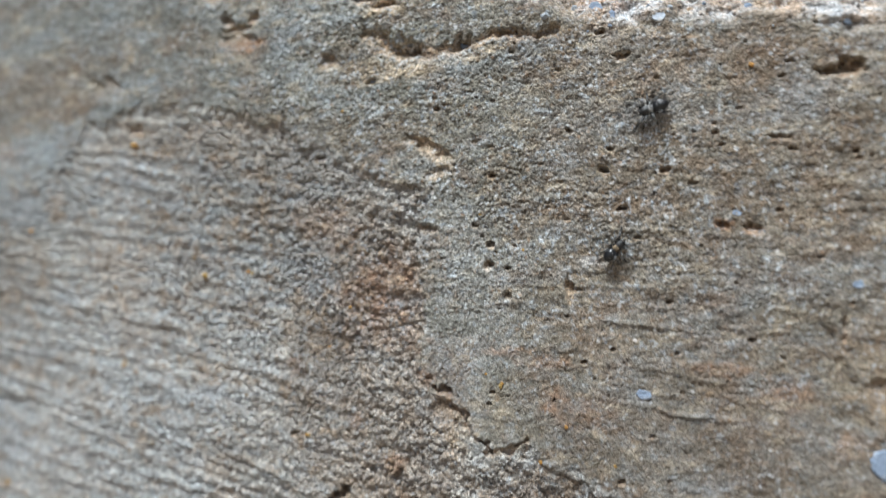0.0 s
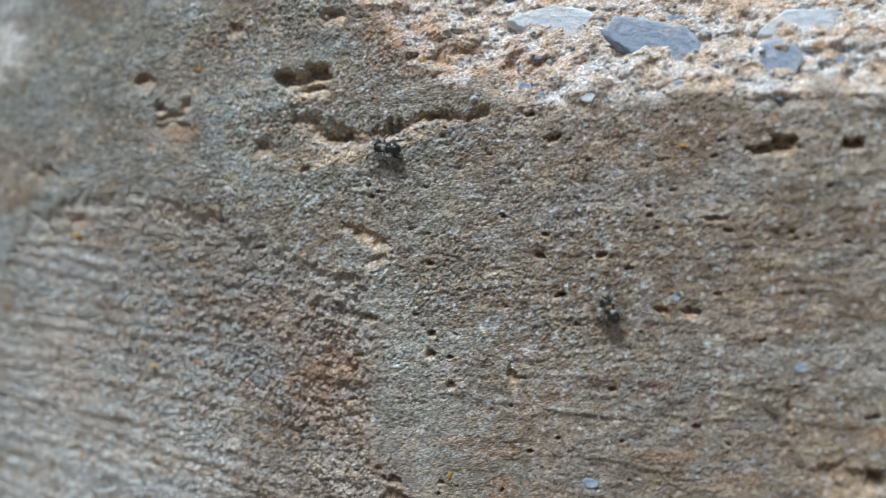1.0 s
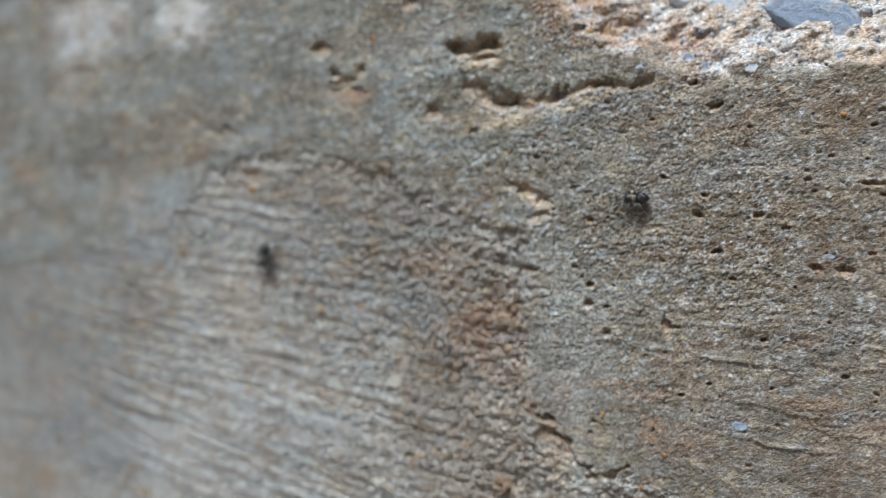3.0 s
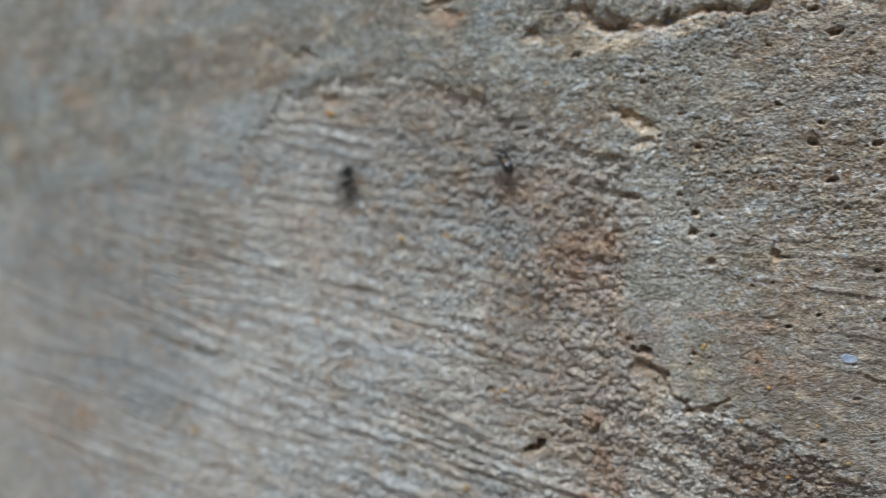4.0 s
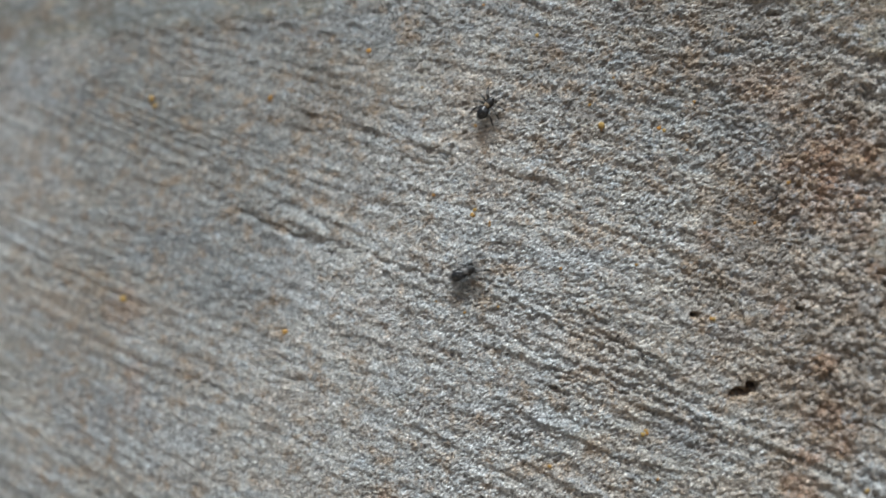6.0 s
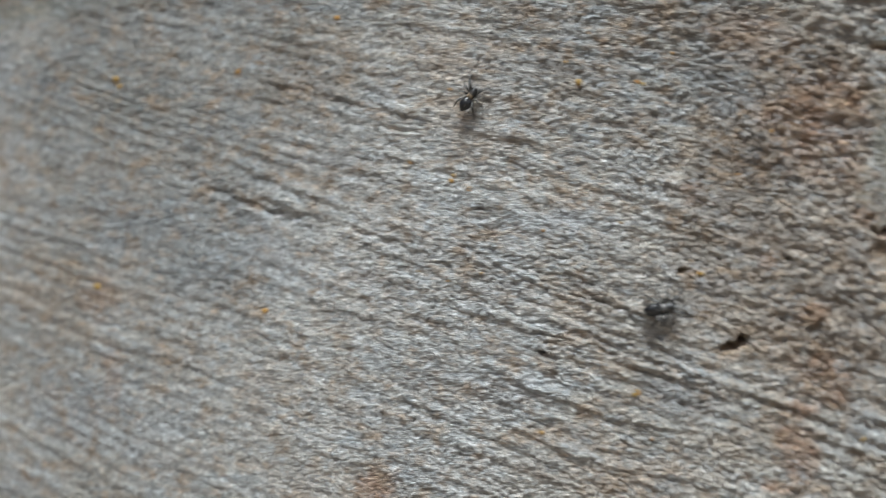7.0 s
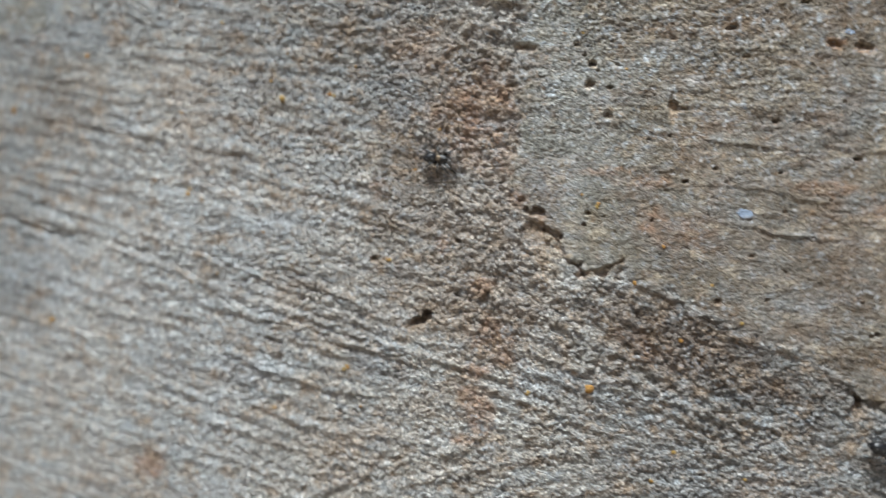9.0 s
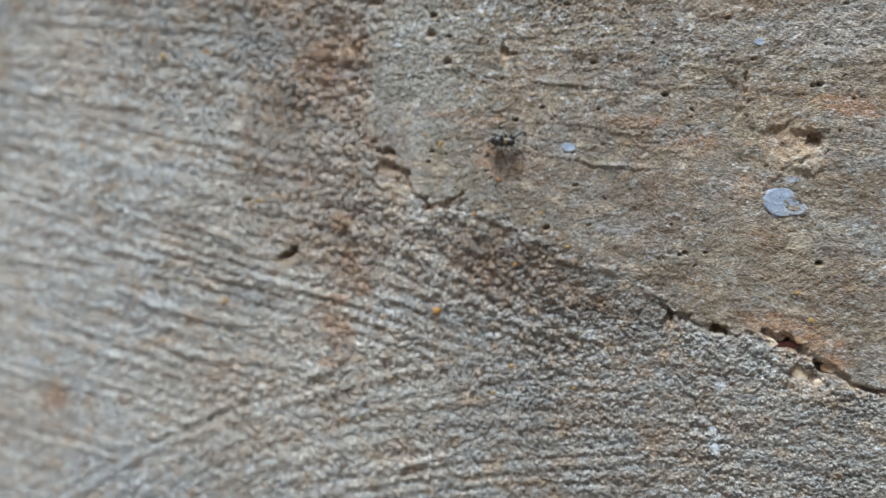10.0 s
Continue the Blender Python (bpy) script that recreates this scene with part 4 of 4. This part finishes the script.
def stone(u, v, a, b, angle, tint, sink=0.4):
    """An angular pebble half sunk in the wall."""
    stone_count[0] += 1
    thick = 0.5 * min(a, b)
    bm = blob(4, (1, 1, 1), stone_count[0], 0.12, 1.6)
    cut = np.random.RandomState(stone_count[0])
    for i in range(11):      # flat broken facets: a broad face outwards, corners all round
        n = Vector((0.12, 0.1, 1)).normalized() if i == 0 else Vector(cut.normal(size=3) * (1, 1, 0.5)).normalized()
        lim = 0.45 if i == 0 else cut.uniform(0.6, 0.9)
        for vert in bm.verts:
            d = vert.co.dot(n)
            if d > lim:
                vert.co -= n * (d - lim) * 0.96
    for vert in bm.verts:
        vert.co += vert.co.normalized() * (0.07 * noise.noise(vert.co * 4) + 0.04 * noise.noise(vert.co * 11))
        vert.co *= 1.25
    for vert in bm.verts:
        vert.co = Vector((vert.co.x * a, vert.co.y * b, vert.co.z * thick)) * MM
    ob = part("stone", bm, STONES[tint], WALL, STONE_LABEL[tint])
    ob.matrix_basis = on_wall(u, v, -sink * thick, angle)
    return ob


stone(29.6, 39.9, 5.47, 2.55, -31, 'blue')
stone(18.4, 44.2, 4.87, 2.19, -13, 'white')
stone(40.7, 35.4, 2.98, 2.32, 5, 'blue')
stone(44.8, 39.7, 4.27, 1.81, 4, 'white')
stone(15.2, 36.9, 0.66, 0.53, -9, 'blue')
stone(16.7, 35.6, 0.55, 0.55, -9, 'blue')
stone(21.9, 34.7, 0.73, 0.55, -9, 'white')
stone(31.9, 42.7, 1.12, 0.50, -10, 'blue')
stone(45.9, 37.0, 0.71, 0.41, -11, 'tan')
stone(47.5, 35.1, 0.70, 0.60, -6, 'blue')
stone(31.2, 34.7, 0.50, 0.39, -10, 'blue')
stone(5.2, 41.6, 0.92, 1.13, -8, 'tan')
stone(22.3, 37.9, 0.85, 0.55, -9, 'white')
stone(-0.5, 34.5, 0.64, 0.49, -8, 'blue')
stone(3.1, 35.3, 0.66, 0.53, -9, 'tan')
stone(42.9, -14.6, 2.2, 1.6, -10, 'blue', 0.53)
stone(43.5, -11.8, 1.2, 0.6, 0, 'blue', 0.55)
stone(44.6, -34.4, 1.3, 0.9, -30, 'sand', 0.4)
stone(46.6, -35.9, 0.7, 0.55, -50, 'sand', 0.68)
stone(47.6, -33.9, 0.8, 0.6, 10, 'tan', 0.4)
stone(41.2, -30.9, 0.7, 0.5, -20, 'sand', 0.68)
stone(39.3, -28.6, 0.9, 0.5, -15, 'sand', 0.72)
stone(44.9, -30.3, 0.8, 0.55, 15, 'tan', 0.68)
stone(35.8, -35.7, 0.7, 0.5, 10, 'white', 0.65)
stone(35.4, -37.2, 0.55, 0.45, -20, 'white', 0.62)
stone(34.5, -41.2, 0.45, 1.0, 10, 'white', 0.65)
stone(34.9, -43.6, 0.5, 0.65, 10, 'white', 0.65)
stone(18.3, -7.1, 0.78, 0.52, 0, 'blue', 0.2)
stone(43.2, -31.4, 1.20, 0.66, 0, 'red')
stone(28.9, 12.3, 0.44, 0.28, -5, 'blue')
stone(-12.2, 31.0, 0.61, 0.45, -8, 'blue')
stone(40.5, 4.3, 0.55, 0.39, -5, 'blue')

PEBBLE_MESHES = []
for i, tint in enumerate(("blue", "white", "tan", "white")):
    bm = blob(2, (1, 0.8, 0.7), 80 + i, 0.5, 1.4)
    me = bpy.data.meshes.new("pebble")
    bm.to_mesh(me)
    bm.free()
    me.materials.append(STONES[tint])
    PEBBLE_MESHES.append(me)
grit_rng = random.Random(5)
for _ in range(150):        # coarse sand grains bedded in the broken edge
    u = grit_rng.uniform(0, 58)
    v = float(edge_height(u)) + grit_rng.uniform(-1.5, 12)
    r = 0.16 + 0.38 * grit_rng.random() ** 3
    ob = new("pebble", grit_rng.choice(PEBBLE_MESHES))
    ob.parent = WALL
    ob.matrix_basis = on_wall(u, v, -0.15 * r, grit_rng.uniform(0, 360)) @ Matrix.Diagonal((r * MM, r * MM, r * MM, 1))

SPOT_MESHES = []
for i in range(5):
    bm = blob(2, (1, 0.85, 0.5), 40 + i, 0.5, 1.9)
    me = bpy.data.meshes.new("lichen_spot")
    bm.to_mesh(me)
    bm.free()
    me.polygons.foreach_set("use_smooth", np.ones(len(me.polygons), bool))
    me.materials.append(LICHEN)
    SPOT_MESHES.append(me)
spot_rng = random.Random(3)


def lichen(*spots):
    """Small orange lichen granules, each (u, v, radius)."""
    for u, v, r in spots:
        ob = new("lichen_spot", spot_rng.choice(SPOT_MESHES))
        ob.parent = WALL
        ob.matrix_basis = on_wall(u, v, 0.0, spot_rng.uniform(0, 360)) @ Matrix.Diagonal((0.62 * r * MM, 0.62 * r * MM, 0.62 * r * MM, 1))


lichen((-66.6, 15.7, 0.64), (-29.8, 8.2, 0.42), (-36.9, 7.8, 0.52), (-50.3, -3.0, 0.42), (-97.9, -19.9, 0.96), (-45.6, 18.5, 0.42), (-48.1, 26.6, 0.56), (-19.2, -1.3, 0.30), (-31.1, -7.3, 0.30), (-27.9, -25.6, 0.43), (-22.3, -12.3, 0.39), (-51.6, 7.1, 0.35), (-48.3, -4.3, 0.28), (-26.9, 11.6, 0.33), (-36.1, 13.9, 0.33), (-98.2, 8.0, 0.90))
lichen((-52.6, 22.0, 0.38), (-59.0, 11.4, 0.30), (-28.1, -25.4, 0.42), (-37.9, -31.1, 0.39), (-22.6, -12.3, 0.36), (-31.1, -7.3, 0.33), (-39.4, -8.7, 0.33), (-49.4, -40.3, 0.35), (-55.6, -1.8, 0.38), (-48.3, -4.7, 0.26), (-72.7, -20.9, 0.72), (-53.6, -14.5, 0.35), (-49.9, -15.3, 0.35), (-46.0, -14.1, 0.28), (-79.5, 8.9, 0.60), (-97.5, 7.0, 0.67))
lichen((-27.1, 6.0, 0.24), (-38.4, 10.5, 0.32), (-26.2, -30.3, 0.33), (-5.6, -27.7, 0.33), (1.5, -26.9, 0.91), (-5.6, -27.8, 0.53), (10.8, -33.9, 0.49), (8.4, -37.2, 0.42), (6.6, -14.9, 0.49), (18.0, -19.1, 0.39), (2.5, -5.9, 0.35), (45.6, -28.2, 0.54), (18.4, -36.5, 0.35), (-50.5, -3.7, 0.57), (-36.8, 8.2, 0.68), (-28.3, -25.8, 0.43))
lichen((-30.4, 8.4, 0.45), (11.6, -21.3, 0.42), (44.1, -25.0, 0.42), (0.7, -4.7, 0.28), (-8.9, -40.9, 0.38), (14.9, -15.0, 0.35), (31.2, 28.2, 0.49), (0.8, 13.8, 0.42), (-16.0, 27.6, 0.40), (-25.9, 45.3, 0.60), (2.4, -6.1, 0.42), (9.7, -10.7, 0.39), (-47.6, 26.4, 0.80), (3.6, 41.6, 0.72), (5.7, 9.5, 0.33), (2.6, -5.8, 0.33))
lichen((-36.8, 8.1, 0.54), (-16.2, 3.4, 0.38))


# ---------------------------------------------------------------- ground
def ground():
    bm = bmesh.new()
    bmesh.ops.create_grid(bm, x_segments=8, y_segments=8, size=400)
    me = bpy.data.meshes.new("ground")
    bm.to_mesh(me)
    bm.free()
    me.materials.append(SOIL)
    return tagged(new("ground", me), "bare dry soil at the foot of the wall", "ground", kind="structure")


ground()


# ---------------------------------------------------------------- spiders
def tube(points, radii, sides=7):
    """A jointed limb through points, in millimetres."""
    bm = bmesh.new()
    rings = []
    pts = [Vector(p) for p in points]
    for i, p in enumerate(pts):
        d = (pts[min(i + 1, len(pts) - 1)] - pts[max(i - 1, 0)]).normalized()
        s = d.cross(Vector((0, 0, 1)))
        s = s.normalized() if s.length > 1e-4 else Vector((1, 0, 0))
        t = s.cross(d)
        rings.append([bm.verts.new((p + (s * math.cos(a) + t * math.sin(a)) * radii[i]) * SPIDER_MM) for a in (2 * math.pi * k / sides for k in range(sides))])
    for ra, rb in zip(rings, rings[1:]):
        for k in range(sides):
            bm.faces.new((ra[k], ra[(k + 1) % sides], rb[(k + 1) % sides], rb[k]))
    bm.faces.new(rings[0][::-1])
    bm.faces.new(rings[-1])
    return bm


def limb_points(reach, high, drop):
    """Joints of a leg along x: hip, femur, knee, shin, foot; with soft bends."""
    key = [(0, 0), (0.10, 0.10), (0.30, high), (0.44, high * 0.98), (0.70, high * 0.2), (0.88, -drop * 0.8), (1.0, -drop)]
    return [(x * reach, 0, z) for x, z in key]


LEG_SPREAD = ((62, 2.2), (26, 1.8), (-24, 1.75), (-58, 2.3))      # degrees from straight sideways, reach in mm
LIFT = 0.85                                                     # the body's height over the wall, in mm


def bristles(points, count, length, seed):
    """Short stiff hairs round a limb, each a thin three-sided spike."""
    r = random.Random(seed)
    bm = bmesh.new()
    pts = [Vector(p) for p in points]
    for _ in range(count):
        i = r.randrange(len(pts) - 1)
        base = pts[i].lerp(pts[i + 1], r.random())
        way = Vector((r.uniform(-0.3, 1), r.uniform(-1, 1), r.uniform(-1, 1))).normalized()
        side = way.orthogonal().normalized() * 0.018
        other = way.cross(side)
        ring = [bm.verts.new((base + side * math.cos(a) + other * math.sin(a)) * SPIDER_MM) for a in (0, 2.1, 4.2)]
        tip = bm.verts.new((base + way * length * r.uniform(0.6, 1.3)) * SPIDER_MM)
        for a in range(3):
            bm.faces.new((ring[a], ring[(a + 1) % 3], tip))
    return bm


def spider(label, size, patch_mat, patch_label):
    k0 = SPIDER_MM * size
    root = new("spider")
    root.empty_display_size = 0.002
    tagged(root, label, "spider", "spiders on the wall")
    fore = blob(3, (0.78 * k0, 0.54 * k0, 0.42 * k0), 3, 0.14, 1.8)
    for vert in fore.verts:     # square raised head, sloping back
        x = vert.co.x / k0
        vert.co.z += 0.12 * k0 * max(0, x)
        vert.co.y *= 1.0 + 0.14 * max(0, x)
    head = part("cephalothorax", fore, DARK_HAIRY, root, "dark hairy front body")
    head.location = (0.72 * k0, 0, 0.05 * k0)
    patch = part("hair_patch", blob(3, (0.46 * k0, 0.42 * k0, 0.2 * k0), 5, 0.4, 2.6), patch_mat, head, patch_label)
    patch.location = (-0.42 * k0, 0, 0.27 * k0)
    for x, y, r in ((0.70, 0.18, 0.17), (0.70, -0.18, 0.17), (0.58, 0.40, 0.10), (0.58, -0.40, 0.10)):
        eye = part("eye", blob(2, (r * k0,) * 3, 1, 0, 1), EYE_GLOSS, head)
        eye.location = (x * k0, y * k0, 0.17 * k0)
    rear = blob(4, (0.98 * k0, 0.74 * k0, 0.66 * k0), 8, 0.12, 1.6)
    for vert in rear.verts:     # pointed behind
        x = vert.co.x / k0
        if x < 0:
            vert.co.y *= 1 - 0.30 * x * x
            vert.co.z *= 1 - 0.22 * x * x
    tail = part("abdomen", rear, BLACK_GLOSS, root, "shiny black abdomen")
    tail.location = (-0.80 * k0, 0, 0.10 * k0)
    for x, w in ((0.34, 0.22), (-0.3, 0.30)):       # rows of pale scales across the back
        streak = part("scale_band", blob(2, (0.07 * k0, w * k0, 0.05 * k0), 30, 0.5, 3), PALE_HAIR, tail, "pale grey scale band")
        streak.location = (x * k0, 0, (0.60 - 0.32 * x * x) * k0)
    for y in (0.1, -0.1):
        part("spinneret", tube([(-0.82 * size, y * size, -0.05 * size), (-1.1 * size, y * 1.3 * size, -0.1 * size)], [0.07 * size, 0.03 * size], 6), DARK_HAIRY, tail)
    for side in (1, -1):
        palp = part("pedipalp", tube([(0, 0, 0), (0.25 * size, 0.05 * side, 0.02), (0.42 * size, 0.02 * side, -0.25), (0.46 * size, 0, -0.42 * size)], [0.08, 0.09, 0.10, 0.05]), PALE_HAIR, root, "short pale pedipalp")
        palp.location = (1.36 * k0, 0.24 * side * k0, -0.16 * k0)
    for k, (spread, reach) in enumerate(LEG_SPREAD):
        for side in (1, -1):
            thick = (0.20 if k == 0 else 0.15) * size
            pts = limb_points(reach * size, (0.6 if k else 0.5) * size, (LIFT / 0.95 - 0.12) * size)
            bm = tube(pts, [thick, thick * 1.2, thick, thick * 0.9, thick * 0.6, thick * 0.42, thick * 0.22])
            ob = part("leg", bm, LEG, root)
            ob.matrix_basis = pose((1.05 - 0.32 * k) * k0, 0.44 * side * k0, -0.12 * k0, 0, 0, side * (90 - spread))
            part("bristle", bristles(pts, 26, 0.24 * size, 10 * k + side), LEG, ob)
    return root


SPIDER_A = spider("small black spider with tan back and translucent grey legs", 0.95, TAN_HAIR, "tan hair patch on the back")
SPIDER_B = spider("larger glossy black spider with pale waist running over cement", 1.04, PALE_HAIR, "pale hair patch on the waist")

PATH_A = [(0, 16, 8.9, 45), (0.2, 15.6, 8.8, 56), (0.3, 18.5, 9.6, 56), (0.4, 21.9, 11.8, 57), (0.5, 21.9, 11.6, 60), (0.6, 21.7, 11.9, 71), (0.8, 21.9, 11.7, 93), (1, 22.2, 11.6, 115), (1.2, 19.5, 16.3, 135), (1.4, 18.7, 17.7, 150), (1.5, 18.5, 18.3, 155), (1.7, 18.3, 18, 157), (1.8, 18.9, 18.4, 158), (2, 17.9, 19, 160), (2.2, 12.3, 21.9, 165), (2.4, 10.9, 22.5, 166), (2.5, 11.1, 22.2, 167), (2.7, 10.6, 21.3, 176), (3.8, -13.9, 18.8, 146), (4, -21.4, 17.6, 116), (4.2, -22.3, 17.3, 106), (4.3, -29.3, 18.5, 101)]
PATH_A += [(4.5, -29.3, 18.6, 95), (4.6, -29.9, 17.6, 91), (4.7, -30.5, 17.1, 87), (4.8, -29.6, 17.4, 83), (4.9, -29.5, 18.3, 79), (5, -30, 17.4, 75), (5.2, -31, 16.7, 68), (5.5, -38.5, 12.3, 60), (5.7, -47.4, 9.9, 59), (6.8, -52.2, 8.1, 79), (7, -49, 5.8, 60), (7.2, -43.8, 2.5, 36), (7.3, -44.1, 2, 24), (7.4, -43.4, 2.2, 12), (7.5, -43, 3.5, 0), (7.7, -42.9, 2.1, -2), (8, -32.4, 0.4, -9), (8.2, -22.4, -1.4, -11), (8.5, -16.6, -0.2, -20), (8.6, -16.4, -0.5, -17), (8.7, -16.4, -0.5, -14), (8.8, -15.6, -0.7, -11)]
PATH_A += [(9, -16.3, -0.2, -5), (9.2, -15.9, 0.2, -1), (9.3, -16.8, 1.3, 0), (9.4, -8.6, -2.9, 0), (9.5, 2.1, -4.5, 1), (9.6, 9.7, -7.1, 0), (9.8, 10.3, -7, -2), (10, 10.6, -6.1, -4)]
PATH_B = [(0, 20.8, 24.3, 195), (0.2, 19.9, 23, 191), (0.3, 19.8, 23.2, 189), (0.4, 11.5, 30, 188), (0.5, 3.9, 31.9, 186), (0.6, -0.9, 31.4, 181), (0.8, -1.3, 31.1, 173), (1, -1.1, 31.9, 167), (1.2, -1.3, 31.3, 177), (1.4, -17.1, 32.8, 188), (1.5, -23.8, 32.4, 193), (1.7, -23.2, 32.1, 191), (1.8, -22.5, 32.5, 190), (2, -23.6, 32.5, 188), (2.2, -35, 26.6, 217), (2.4, -44.3, 17.1, 245), (2.5, -45.3, 16.7, 262), (2.7, -45.6, 16.2, 262), (3.8, -44.7, 16.9, 247), (4, -44.7, 17, 257), (4.2, -44.6, 16.5, 261), (4.3, -47.7, 15.5, 264)]
PATH_B += [(4.5, -60.5, 1.2, 270), (4.6, -58.8, -7.4, 301), (4.7, -56, -8.9, 333), (4.8, -55.2, -8, 344), (4.9, -55.3, -6.8, 356), (5, -56.9, -9, 367), (5.2, -56.3, -8.9, 371), (5.5, -57, -9.6, 383), (5.7, -56.7, -9.6, 398), (6.8, -26.3, -16.2, 370), (7, -26.3, -16.3, 375), (7.2, -14, -17.1, 367), (7.3, -7.9, -15.8, 361), (7.4, -4, -13.2, 356), (7.5, 0, -11, 395), (7.7, -0.2, -10.1, 433), (7.9, -0.2, -10.6, 438), (8, 2.1, -9.6, 490), (8.2, 2.6, -8.6, 543), (8.5, 2.4, -8.7, 546), (8.6, 8.4, -15.2, 620), (8.7, 13.2, -22.9, 668), (8.8, 22.1, -28.4, 690)]
PATH_B += [(9, 32.3, -32.3, 700), (9.2, 36.6, -31.5, 704), (9.5, 47.3, -25.6, 710), (10, 58, -22, 720)]


def motions():
    """Both spiders run in short bursts; their legs step as they go."""
    for which, (ob, path, size) in enumerate(((SPIDER_A, PATH_A, 0.95), (SPIDER_B, PATH_B, 1.04))):
        shift = Matrix.Translation((0, 0, BASE_Z))
        walk(ob, [(t, shift @ on_wall(u, v, LIFT * size, a)) for t, u, v, a in path])
        legs = [c for c in ob.children if c.name.startswith("leg")]
        for k, leg in enumerate(legs):
            rest = leg.matrix_basis.copy()
            rows = []
            for i in range(41):
                t = i * 0.25
                swing = 13 * math.sin(2 * math.pi * (0.9 * t + 0.5 * ((k // 2 + k) % 2)) + k * 0.7 + which)
                rows.append((t, rest @ pose(0, 0, 0, 0, 0, swing)))
            walk(leg, rows)


motions()
